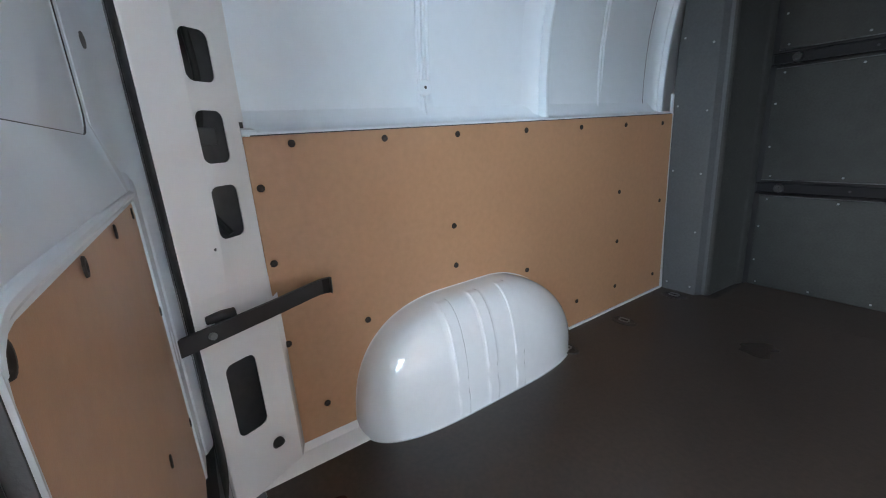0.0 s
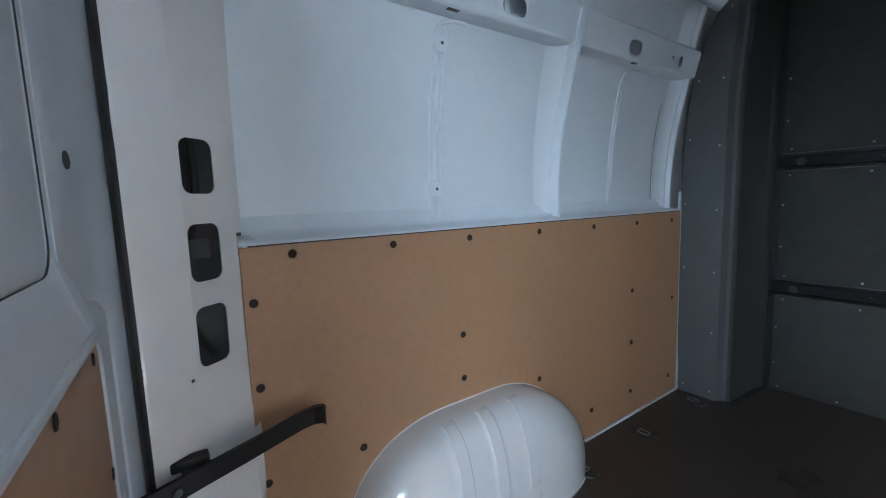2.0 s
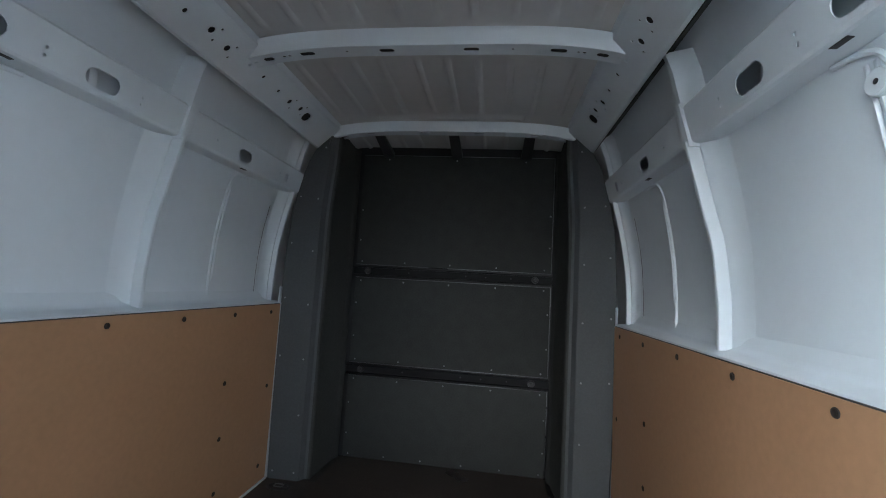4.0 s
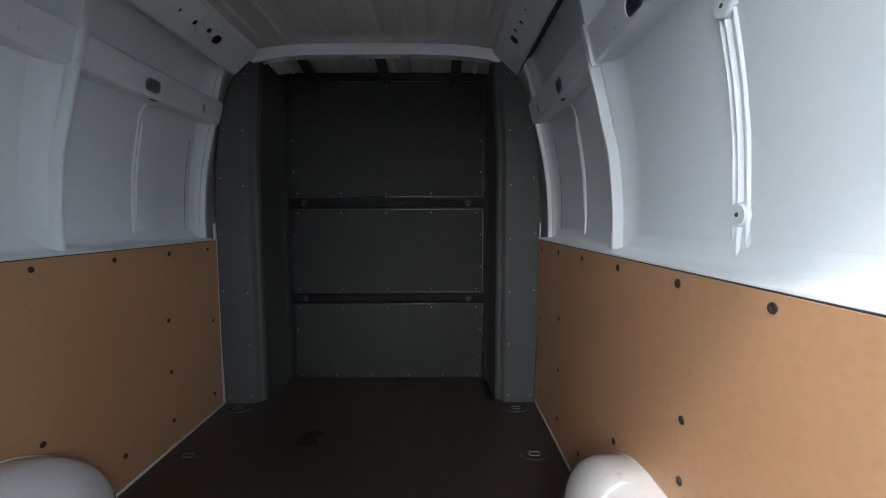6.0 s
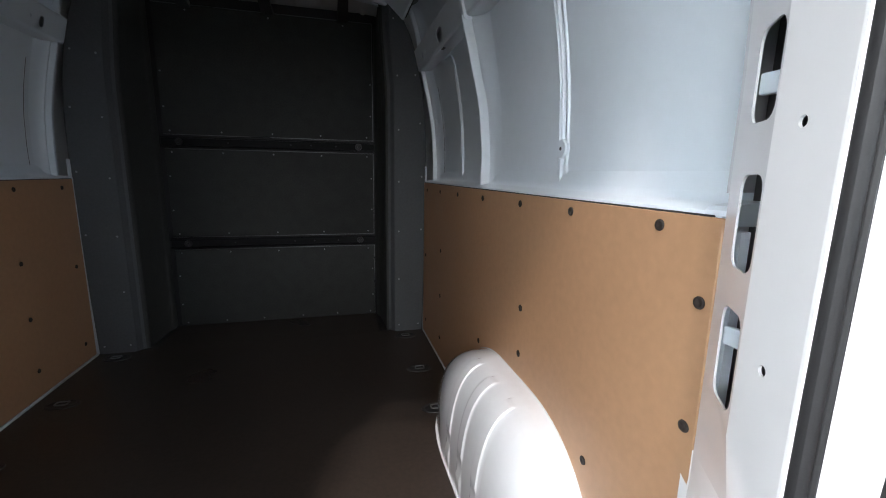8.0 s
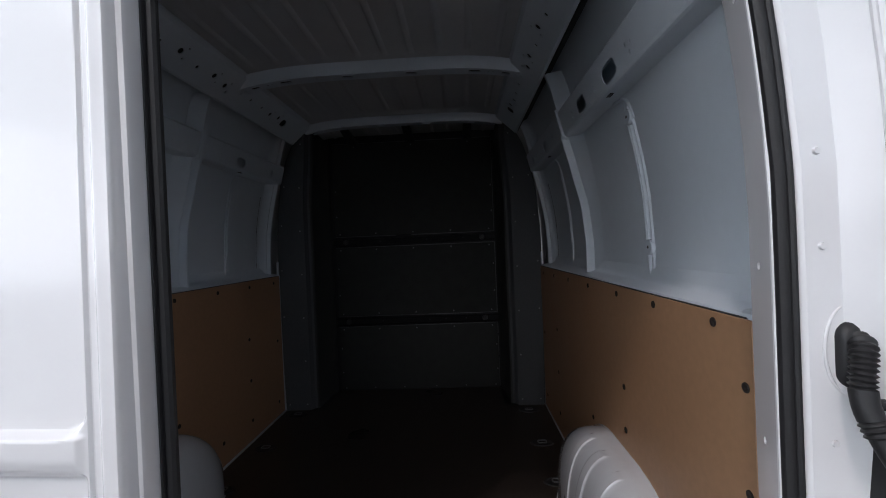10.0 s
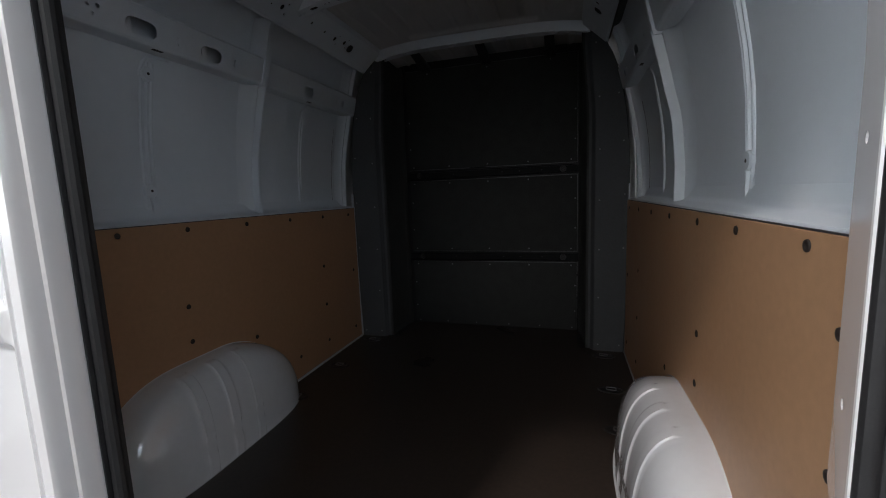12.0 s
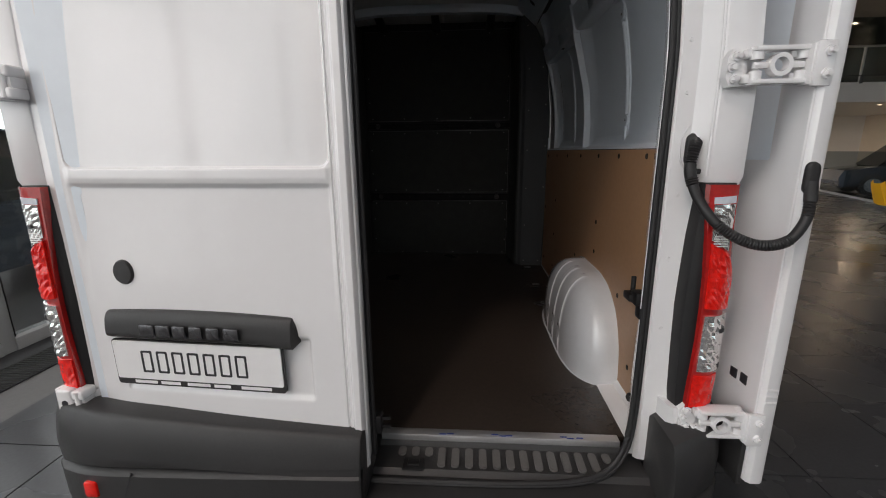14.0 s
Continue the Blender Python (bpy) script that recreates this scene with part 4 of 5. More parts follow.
rows = []
for z in steps((0.58, 0.776, 0.02), (0.776, 1.004, 0.006), (1.004, 1.35, 0.014), (1.35, 1.46, 0.002), (1.46, 2.27, 0.03), (2.27, 2.38, 0.004)):
    left = -0.870 - (0.0 if z < 1.65 else -0.16 * (z - 1.65) ** 1.6)
    row = []
    for u in steps((0.0, 0.19, 0.0035), (0.19, 0.70, 0.017), (0.70, 0.80, 0.004), (0.80, 0.872, 0.0014)):
        x = left + (0.002 - left) * u / 0.872
        y = door_y(x) + 0.012 * max(0, z - 1.4)
        # blank window pressed in above the belt, with round lower corners
        du, dv = max(left + 0.083 + 0.030 - x, x + 0.054 + 0.030, 0.0), max(1.4305 + 0.030 - z, z - 2.29 + 0.030, 0.0)
        y += 0.011 * ease((0.030 - math.hypot(du, dv)) / 0.008 + 0.5)
        # the belt stands proud with a crisp upper lip and a soft underside
        inside = ease((x - left - 0.070) / 0.03) * ease((-0.050 - x) / 0.014)
        y -= 0.0045 * inside * ease((z - 1.386) / 0.022) * ease((1.4335 - z) / 0.005)
        y += 0.010 * inside * ease((1.394 - z) / 0.016) * ease((z - 1.02) / 0.32)
        # rolled edge, groove and drop by the free edge
        y += 0.0045 * ease((0.0045 - abs(x + 0.046)) / 0.004)
        y -= 0.0075 * ease((x + 0.036) / 0.010) * ease((-0.004 - x) / 0.007)
        y += 0.020 * ease((x + 0.007) / 0.009)
        # recess for the plate
        y += 0.010 * ease((x + 0.72) / 0.015) * ease((-0.135 - x) / 0.015) * ease((z - 0.79) / 0.015) * ease((0.985 - z) / 0.015)
        row.append((x, y, z))
    rows.append(row)
loft(bm, rows)
part("outer_skin", bm, PAINT_OUT, door, "white glossy outer door skin with a belt crease")
part("free_edge", boxed(-0.014, 0.003, 0.040, 0.090, 0.60, 2.34, 0.006), PAINT_OUT, door)
bm = tube(bmesh.new(), [Vector((0.0095, 0.076, 0.60 + 1.74 * k / 30)) for k in range(31)], 0.0075, 10)
part("edge_seal", bm, RUBBER, door, "black rubber seal on the free door edge")
part("seal_carrier", boxed(0.0035, 0.006, 0.064, 0.092, 0.60, 2.34, 0.001), RUBBER, door)
# inner side: frame, blank window panel, ledge and hardboard
bend = [1.385 + 0.085 * k / 6 for k in range(7)]
top = [(-0.785, 0.62), (-0.001, 0.62)] + [(-0.001, z) for z in bend] + [(-0.001, 2.32), (-0.70, 2.32), (-0.785, 1.75)] + [(-0.785, z) for z in reversed(bend)]
hole_up = rrect(-0.62, -0.05, 1.474, 2.26, 0.045)
hole_low = rrect(-0.696, -0.014, 0.66, 1.363, 0.03)
bm = sheet(top, [hole_up, hole_low], lambda u, v: (u, 0.104 - 0.026 * ease((v - 1.385) / 0.085) * ease((-u) / 0.05), v), (0, -0.003, 0))
for loop, depth in ((hole_up, 0.004), (hole_low, 0.006)):
    ring = loop + loop[:1]
    loft(bm, [[(u, 0.104 - 0.026 * ease((v - 1.385) / 0.085), v) for u, v in ring], [(-0.38 + (u + 0.38) * 0.99, 0.104 - depth - 0.026 * ease((v - 1.385) / 0.085), (v - 1.4) * 0.99 + 1.4) for u, v in ring]])
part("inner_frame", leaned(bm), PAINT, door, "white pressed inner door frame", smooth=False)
part("window_seam", leaned(tube(bmesh.new(), [Vector((u, 0.0765, v)) for u, v in hole_up + hole_up[:1]], 0.0016, 6)), INK, door)
part("blank_window", leaned(boxed(-0.66, -0.03, 0.0715, 0.0742, 1.44, 2.30)), PAINT, door, smooth=False)
bm = sheet([(-0.70, 0.64), (-0.010, 0.64), (-0.010, 1.320), (-0.014, 1.345), (-0.024, 1.360), (-0.045, 1.367), (-0.70, 1.367)], [], lambda u, v: (u, 0.100, v), (0, -0.004, 0))
dlining = part("hardboard_lining", leaned(bm), HARDBOARD, door, "brown hardboard inner door panel with dark plugs", smooth=False)
lip = smooth_path([(-0.70, 0.099, 1.373), (-0.5, 0.099, 1.373), (-0.20, 0.099, 1.373), (-0.06, 0.099, 1.372), (-0.026, 0.099, 1.366), (-0.010, 0.099, 1.348), (-0.005, 0.099, 1.31), (-0.005, 0.099, 0.9), (-0.005, 0.099, 0.66)], 6)
part("lining_lip", leaned(tube(bmesh.new(), lip, 0.0075, 10)), PAINT, door, "white rounded lip round the door lining")
rings = []
for z, q in ((0.62, 0.0), (1.30, 0.0), (1.36, 0.0), (1.40, 0.3), (1.44, 0.75), (1.48, 1.0), (1.75, 1.0), (2.2, 1.05)):
    ends = [((-0.762, 0.112), (-0.640, 0.0968)), ((-0.765, 0.113), (-0.652, 0.0995)), ((-0.768, 0.115), (-0.690, 0.1080)), ((-0.771, 0.118), (-0.735, 0.1140)), ((-0.776, 0.132), (-0.772, 0.128))]
    rings.append([(u0 + (u1 - u0) * q, v0 + (v1 - v0) * q, z) for (u0, v0), (u1, v1) in ends] + [(-0.798, 0.146, z), (-0.83, 0.150, z), (-0.83, 0.088, z), (-0.762 + 0.122 * q, 0.088, z)])
bm = loft(bmesh.new(), rings, close_u=True, cap=True)
part("hinge_side_flange", bm, PAINT, door)
turn = Matrix.Rotation(radians(-90), 4, "X")
for x, z, q in ((-0.648, 1.344, 1.0), (-0.434, 1.347, 1.0), (-0.230, 1.348, 1.05), (-0.030, 1.349, 1.15), (-0.68, 1.15, 1.0), (-0.68, 0.90, 1.0), (-0.362, 1.04, 1.0), (-0.56, 0.75, 1.0), (-0.25, 0.72, 1.0)):
    piece("plug", PLUG, dlining, Matrix.Translation((x, 0.1002 + inner_y(x), z)) @ turn @ Matrix.Diagonal((q, q, 1, 1)))
part("access_hole", cyl(bmesh.new(), (-0.7105, 0.104, 1.630), (-0.7090, 0.1118, 1.630), 0.0135, n=20), INK, door)
bm = boxed(-0.742, -0.722, 0.100, 0.128, 1.01, 1.09, 0.005)
part("check_bracket", bm, PAINT, door)
bm = loft(bmesh.new(), [[(x + dx, y + dy, z + dz) for dx, dy, dz in ((-0.006, 0.003, -0.020), (0.006, -0.003, -0.020), (0.006, -0.003, 0.020), (-0.006, 0.003, 0.020))]
                        for x, y, z in ((-0.726, 0.135, 1.045), (-0.742, 0.20, 1.05), (-0.78, 0.33, 1.058), (-0.812, 0.445, 1.068), (-0.808, 0.472, 1.073), (-0.792, 0.486, 1.078), (-0.775, 0.486, 1.080))], close_u=True, cap=True)
part("check_strap", bm, RAILBLACK, door, "black steel door check strap with a hooked end")
part("strap_bracket", boxed(-0.800, -0.772, 0.190, 0.255, 1.062, 1.082, 0.004), RAILBLACK, door, "black bracket above the check strap")
part("strap_rivet", cyl(bmesh.new(), (-0.736, 0.195, 1.05), (-0.728, 0.199, 1.05), 0.008, n=14), STEEL, door)
bm = boxed(0.010, 0.032, 0.075, 0.110, 0.66, 0.72, 0.004)
box(bm, 0.026, 0.056, 0.090, 0.100, 0.672, 0.68)
box(bm, 0.026, 0.056, 0.090, 0.100, 0.70, 0.708)
part("door_latch", bm, RAILBLACK, door, "black lower door latch")
# handle trim with a row of raised marks, plate, lock
bm = bmesh.new()
rings = []
for k in range(41):
    u = k / 40
    x = -0.750 + 0.580 * u
    end = math.sqrt(max(0.0, 1 - (1 - min(1.0, min(u, 1 - u) / 0.035)) ** 2))
    zt, zb = 1.012 + 0.036 * end - 0.010 * (2 * u - 1) ** 2, 0.978 - 0.016 * end
    d = 0.008 + 0.028 * end
    drop = 0.012 * ease((u - 0.80) / 0.20)
    zc, hz = (zt + zb - drop) / 2, (zt - zb + drop) / 2
    rings.append([(x, 0.062 - d * max(0.0, math.sin(q)) ** 0.36 * (1 - 0.22 * math.cos(q)), zc + hz * math.copysign(abs(math.cos(q)) ** 0.75, math.cos(q))) for q in [math.pi * m / 20 for m in range(21)]])
loft(bm, rings, close_u=True, cap=True)
handle = part("handle_trim", on_door(bm), BLACKPLASTIC, door, "black grained plastic handle trim with a raised dark badge")
for k, w in enumerate((0.046, 0.044, 0.040, 0.038, 0.038, 0.044)):
    x = -0.618 + 0.050 * k
    part("badge_bar", on_door(boxed(x, x + w, 0.014, 0.021, 0.978, 1.013, 0.004)), BADGE, handle)
plate = part("plate_holder", on_door(sheet(rrect(-0.730, -0.215, 0.818, 0.957, 0.010), [], lambda u, v: (u, 0.044, v), (0, 0.008, 0)), True), BLACKPLASTIC, door, "white show plate with dark bars in a black holder")
part("plate", on_door(sheet(rrect(-0.725, -0.220, 0.838, 0.954, 0.006), [], lambda u, v: (u, 0.0405, v), (0, 0.004, 0)), True), WHITE, plate)
for k in range(7):
    x = -0.640 + 0.0475 * k
    part("plate_bar", on_door(sheet(rrect(x, x + 0.034, 0.860, 0.927, 0.004), [rrect(x + 0.006, x + 0.028, 0.866, 0.921, 0.003)], lambda u, v: (u, 0.0394, v), (0, 0.001, 0)), True), INK, plate, smooth=False)
for k, w in enumerate((0.07, 0.06, 0.07, 0.05, 0.09)):
    x = -0.676 + 0.082 * k
    part("holder_bar", on_door(boxed(x, x + w, 0.0432, 0.0442, 0.823, 0.832), True), WHITE, plate)
bm = loft(bmesh.new(), [[(-0.665 + 0.030 * q * math.cos(a), y, 1.15 + 0.035 * q * math.sin(a)) for a in [2 * math.pi * k / 28 for k in range(28)]] for q, y in ((1.0, 0.065), (1.0, 0.050), (0.9, 0.045), (0.0001, 0.044))], close_u=True)
part("lock_cap", on_door(bm), BLACKPLASTIC, door, "black oval lock cap")

# open right rear door, folded back along the body side
odoor = part("rear_door_open", boxed(1.050, 1.080, 0.075, 0.83, 0.60, 2.34, 0.008), PAINT, van, "open white rear door folded back along the body side")
bm = bmesh.new()
rows = []
for j in range(61):
    z = 0.58 + 1.78 * j / 60
    row = []
    for i in range(25):
        y = 0.052 + 0.79 * i / 24
        x = 1.038 - 0.010 * ease((1.375 - z) / 0.03) * ease((y - 0.12) / 0.05) + 0.014 * ease((z - 1.41) / 0.02) * ease((y - 0.14) / 0.02)
        row.append((x, y, z))
    rows.append(row)
loft(bm, rows)
loft(bm, [[(1.038, 0.052, z), (1.041, 0.042, z), (1.048, 0.036, z), (1.072, 0.036, z), (1.082, 0.042, z), (1.086, 0.060, z), (1.086, 0.10, z)] for z in (0.58, 1.0, 1.4, 1.8, 2.36)])
part("outer_skin", bm, PAINT_OUT, odoor, "white glossy outer skin of the open door")
# black band over the lowest part of the skin
part("lower_trim", boxed(1.026, 1.0445, 0.058, 0.83, 0.555, 0.690, 0.006), BLACKPLASTIC, odoor, "black strip along the door's lower edge")
for y0, x0 in ((0.098, 1.0352), (0.134, 1.0300)):
    part("badge_bar", boxed(x0, x0 + 0.0045, y0, y0 + 0.026, 0.838, 0.866, 0.001), INK, odoor)
part("folded_edge", tube(bmesh.new(), [Vector((1.0375, 0.050, 0.60 + 1.74 * k / 20)) for k in range(21)], 0.0032, 8), PAINT_OUT, odoor)
for k in range(3):
    part("pressed_line", boxed(1.048, 1.076, 0.0335, 0.037, 0.822 + 0.018 * k, 0.830 + 0.018 * k, 0.002), PAINT_OUT, odoor)
# wiring hose between body and open door
oval = lambda c, ax, w, h, d: [[(c[0] + (w * q * math.cos(a) if ax == "y" else dd), c[1] + (dd if ax == "y" else w * q * math.cos(a)), c[2] + h * q * math.sin(a)) for a in [2 * math.pi * k / 24 for k in range(24)]] for q, dd in ((1.0, 0.0), (1.0, -d * 0.6), (0.85, -d), (0.0001, -d))]
def boot(y, x, z, w, h, deep):
    """A rubber boot with a long rounded outline that domes out of the sheet metal."""
    rings = []
    for q, d in ((1.0, 0.0), (1.0, 0.35), (0.94, 0.62), (0.80, 0.84), (0.55, 0.97), (0.001, 1.0)):
        r = min(w, h) * q * 0.98
        rings.append([(x + u, y - deep * d, z + v) for u, v in rrect(-w * q, w * q, -h * q, h * q, r, 6)])
    return loft(bmesh.new(), rings, close_u=True)


def hose(path, spans, n=16):
    """A tube whose radius follows spans of (end of the span as a share of its length, radius, ring height)."""
    length = [0.0]
    for p, q in zip(path, path[1:]):
        length.append(length[-1] + (q - p).length)
    rings = []
    for i, p in enumerate(path):
        d = (path[min(i + 1, len(path) - 1)] - path[max(i - 1, 0)]).normalized()
        side = d.cross(Vector((0.31, 0.2, 0.93))).normalized()
        up = side.cross(d)
        share = length[i] / length[-1]
        end, radius, ring = next(v for v in spans if share <= v[0] + 1e-6)
        r = radius + ring * math.cos(2 * math.pi * length[i] / 0.0062)
        rings.append([p + (side * math.cos(a) + up * math.sin(a)) * r for a in [2 * math.pi * k / n for k in range(n)]])
    return loft(bmesh.new(), rings, close_u=True, cap=True)


grommet = part("hose_grommet", boot(0.149, 0.845, 1.463, 0.0205, 0.043, 0.017), RUBBER, van, "black oval rubber grommet on the door pillar")
part("strap_tail", tube(bmesh.new(), smooth_path([(0.846, 0.139, 1.428), (0.851, 0.132, 1.418), (0.857, 0.128, 1.408), (0.860, 0.127, 1.400)], 5), 0.0022, 8), RUBBER, grommet)
bm = loft(bmesh.new(), oval((0.845, 0.1515, 1.466), "y", 0.031, 0.058, 0.004), close_u=True)
tube(bm, [Vector((0.846 + 0.033 * math.cos(a), 0.1472, 1.468 + 0.060 * math.sin(a))) for a in [2 * math.pi * k / 36 for k in range(37)]], 0.0022, 8)
part("pressed_rim", bm, PAINT_OUT, van)
path = smooth_path([(0.846, 0.140, 1.482), (0.840, 0.126, 1.477), (0.832, 0.118, 1.456), (0.827, 0.114, 1.428), (0.828, 0.106, 1.398), (0.843, 0.086, 1.345), (0.873, 0.055, 1.293), (0.918, 0.026, 1.258), (0.965, 0.010, 1.248), (1.012, 0.008, 1.262), (1.043, 0.014, 1.305), (1.052, 0.022, 1.350), (1.052, 0.030, 1.392)], 44)
ribbed = part("ribbed_hose", hose(path, [(0.125, 0.0126, 0.0016), (0.19, 0.0136, 0.0), (0.225, 0.0140, 0.0014), (0.43, 0.0120, 0.0), (0.735, 0.0124, 0.0009), (0.85, 0.0112, 0.0), (0.915, 0.0116, 0.0010), (1.0, 0.0130, 0.0)]), RUBBER, van, "black ribbed wiring hose looping to the open door")
part("clip_stud", cyl(bmesh.new(), (0.830, 0.112, 1.412), (0.850, 0.112, 1.412), 0.0075, 0.0065, 14), RUBBER, ribbed)
part("hose_grommet", boot(0.036, 1.052, 1.400, 0.015, 0.036, 0.014), RUBBER, van)
# striker bracket on the right pillar
bm = boxed(0.762, 0.80, 0.19, 0.235, 1.025, 1.065, 0.005)
box(bm, 0.752, 0.775, 0.215, 0.265, 1.030, 1.052, 0.004)
cyl(bm, (0.772, 0.245, 1.03), (0.772, 0.245, 1.10), 0.007, n=12)
box(bm, 0.765, 0.792, 0.165, 0.20, 0.995, 1.03, 0.004)
part("check_bracket", bm, RAILBLACK, van, "black door check bracket on the pillar")

# bumper and rear step
def bumper_section(z_top, low):
    """Flat top, crisp upper edge, tall face, a groove, then the lower face."""
    return [(0.12, z_top), (-0.004, z_top), (-0.014, z_top - 0.003), (-0.020, z_top - 0.010), (-0.036, z_top - 0.055), (-0.046, z_top - 0.115), (-0.044, low + 0.012), (-0.036, low + 0.004), (-0.026, low),
            (-0.044, low - 0.006), (-0.052, low - 0.014), (-0.050, low - 0.12), (-0.030, low - 0.22), (0.12, low - 0.24)]


def bumper_piece(name, stations, parent, label=""):
    bm = bmesh.new()
    loft(bm, [[(x, y + push, z) for y, z in bumper_section(zt, low)] for x, push, zt, low in stations], close_u=True, cap=True)
    return part(name, bm, BLACKPLASTIC, parent, label)


bumper = bumper_piece("rear_bumper", [(-1.02, 0.46, 0.728, 0.55), (-1.018, 0.25, 0.732, 0.55), (-1.002, 0.155, 0.737, 0.552), (-0.97, 0.100, 0.741, 0.558), (-0.92, 0.064, 0.745, 0.566), (-0.85, 0.040, 0.747, 0.574), (-0.775, 0.026, 0.746, 0.582), (-0.60, 0.018, 0.740, 0.592), (-0.40, 0.010, 0.729, 0.605), (-0.02, 0.008, 0.714, 0.620), (-0.008, 0.010, 0.711, 0.620), (-0.004, 0.014, 0.706, 0.618)], van, "black grained plastic rear bumper with a ribbed step")
bumper_piece("bumper_corner", [(0.817, 0.030, 0.700, 0.55), (0.822, 0.022, 0.712, 0.55), (0.85, 0.030, 0.722, 0.55), (0.90, 0.052, 0.728, 0.55), (0.955, 0.090, 0.732, 0.55), (1.0, 0.150, 0.735, 0.55), (1.018, 0.25, 0.735, 0.55), (1.02, 0.46, 0.735, 0.55)], bumper)
part("panel_gap", tube(bmesh.new(), [Vector((-0.667 - 0.01 * k, -0.0295 + 0.001 * k, 0.585 - 0.022 * k)) for k in range(10)], 0.003, 6), INK, bumper)
bm = bmesh.new()
prof = [(0.205, 0.545), (0.195, 0.530), (0.10, 0.528), (0.085, 0.515), (0.03, 0.512), (-0.03, 0.510), (-0.07, 0.495), (-0.08, 0.45), (-0.06, 0.38), (0.10, 0.36), (0.205, 0.40)]
loft(bm, [[(x, y, z) for y, z in prof] for x in (-0.004, 0.2, 0.5, 0.78, 0.815)], close_u=True, cap=True)
step = part("step_plate", bm, BLACKPLASTIC, bumper, "black ribbed step behind the load sill")
for k in range(16):
    x = 0.075 + 0.0425 * k
    small = k < 3 or k == 15
    ring = rrect(x - 0.012, x + 0.012, 0.150 if small else 0.106, 0.188, 0.011)
    bm = loft(bmesh.new(), [[(u, v, 0.529 + 0.0) for u, v in ring], [(u, v, 0.5345) for u, v in ring]], close_u=True, cap=True)
    part("grip_pad", bm, PADGREY, step)
bm = boxed(0.085, 0.15, 0.088, 0.140, 0.529, 0.536, 0.003)
box(bm, 0.10, 0.135, 0.10, 0.128, 0.536, 0.541, 0.002)
part("latch_striker", bm, RAILBLACK, step)
part("reflector", boxed(-0.825, -0.785, -0.030, 0.006, 0.495, 0.545, 0.006), RED, bumper, "red reflector")


# ---- the showroom ----
bm = boxed(-3.6, 20, -7.4, 22, -0.06, -0.012)
floor = tagged(part("floor", bm, GROUT, None, "dark grey tiled showroom floor", smooth=False), "dark grey tiled showroom floor with pale joints", "floor", kind="structure")
bm = bmesh.new()
box(bm, -0.2965, 0.2965, -0.2965, 0.2965, -0.012, 0.0)
for v in bm.verts:
    if v.co.z > -0.001:
        v.co.x *= 0.9975
        v.co.y *= 0.9975
TILE_MESH = mesh_of("floor_tile", bm, TILE, smooth=False)
far_verts, far_faces = [], []
for i in range(-10, 29):
    for j in range(-14, 36):
        x, y = 2.75 + 0.6 * (i - 6), 1.05 + 0.6 * j
        if not (-2.62 < x < 19.6 and -7.0 < y < 21.5):
            continue
        if -2.7 < x < 5.2 and -1.2 < y < 8.4 and not (-0.7 < x < 0.7 and 0.5 < y < 3):
            piece("floor_tile", TILE_MESH, floor, Matrix.Translation((x, y, 0)))
        else:
            n = len(far_verts)
            far_verts += [(x - 0.296, y - 0.296, 0), (x + 0.296, y - 0.296, 0), (x + 0.296, y + 0.296, 0), (x - 0.296, y + 0.296, 0)]
            far_faces.append((n, n + 1, n + 2, n + 3))
me = bpy.data.meshes.new("far_tiles")
me.from_pydata(far_verts, [], far_faces)
me.materials.append(TILE)
far_tiles = new("far_tiles", me)
far_tiles.parent = floor
tagged(far_tiles, "dark grey floor tiles further off", kind="stuff")

# window wall beside the van, and the one behind the camera
WX = -3.25


def window_bay(name, a, b, along):
    """A tall glazed bay with a frame, from a to b along y or x."""
    at = lambda u0, u1, d0, d1, z0, z1, bev=0.006: boxed(d0, d1, u0, u1, z0, z1, bev) if along == "y" else boxed(u0, u1, d0, d1, z0, z1, bev)
    base = WX if along == "y" else -6.95
    half = 0.05 if along == "y" else 0.13
    frame_bm = at(a - half, a + half, base - 0.08, base + 0.05, 0.0, 6.1)
    w = part(name, frame_bm, FRAME, None)
    tagged(w, "tall glazed showroom window in a grey aluminium frame", "window", kind="structure")
    part("window_sill", at(a + 0.05, b - 0.05, base - 0.08, base + 0.06, 0.0, 0.10), FRAME, w)
    part("window_transom", at(a + 0.05, b - 0.05, base - 0.06, base + 0.04, 6.02, 6.1), FRAME, w)
    if along == "x":
        part("window_transom", at(a + 0.05, b - 0.05, base - 0.06, base + 0.04, 3.05, 3.24), FRAME, w)
    part("glazing_bead", at(a + 0.05, a + 0.075, base - 0.03, base + 0.03, 0.10, 6.02, 0.003), RUBBER, w)
    part("glazing_bead", at(b - 0.075, b - 0.05, base - 0.03, base + 0.03, 0.10, 6.02, 0.003), RUBBER, w)
    pane = part("pane", at(a + 0.06, b - 0.06, base - 0.012, base, 0.10, 6.02, 0.0), GLASS, w, smooth=False)
    pane.visible_shadow = False


for k in range(9):
    window_bay("window_%d" % (k + 1), -7.9 + 2.4 * k, -5.5 + 2.4 * k, "y")
for k in range(8):
    window_bay("window_%d" % (k + 10), -3.1 + 2.4 * k, -0.7 + 2.4 * k, "x")
grille = tagged(part("floor_grille", boxed(-3.0, -2.70, -6.9, 13, -0.01, -0.002), INK, None, smooth=False), "dark slatted floor heating grille along the window", "floor grille", kind="structure")
bm = bmesh.new()
box(bm, -2.99, -2.71, -0.004, 0.004, -0.002, 0.004)
SLAT = mesh_of("slat", bm, BLACKPLASTIC, smooth=False)
for k in range(150):
    piece("slat", SLAT, grille, Matrix.Translation((0, -0.5 + 0.03 * k, 0)))
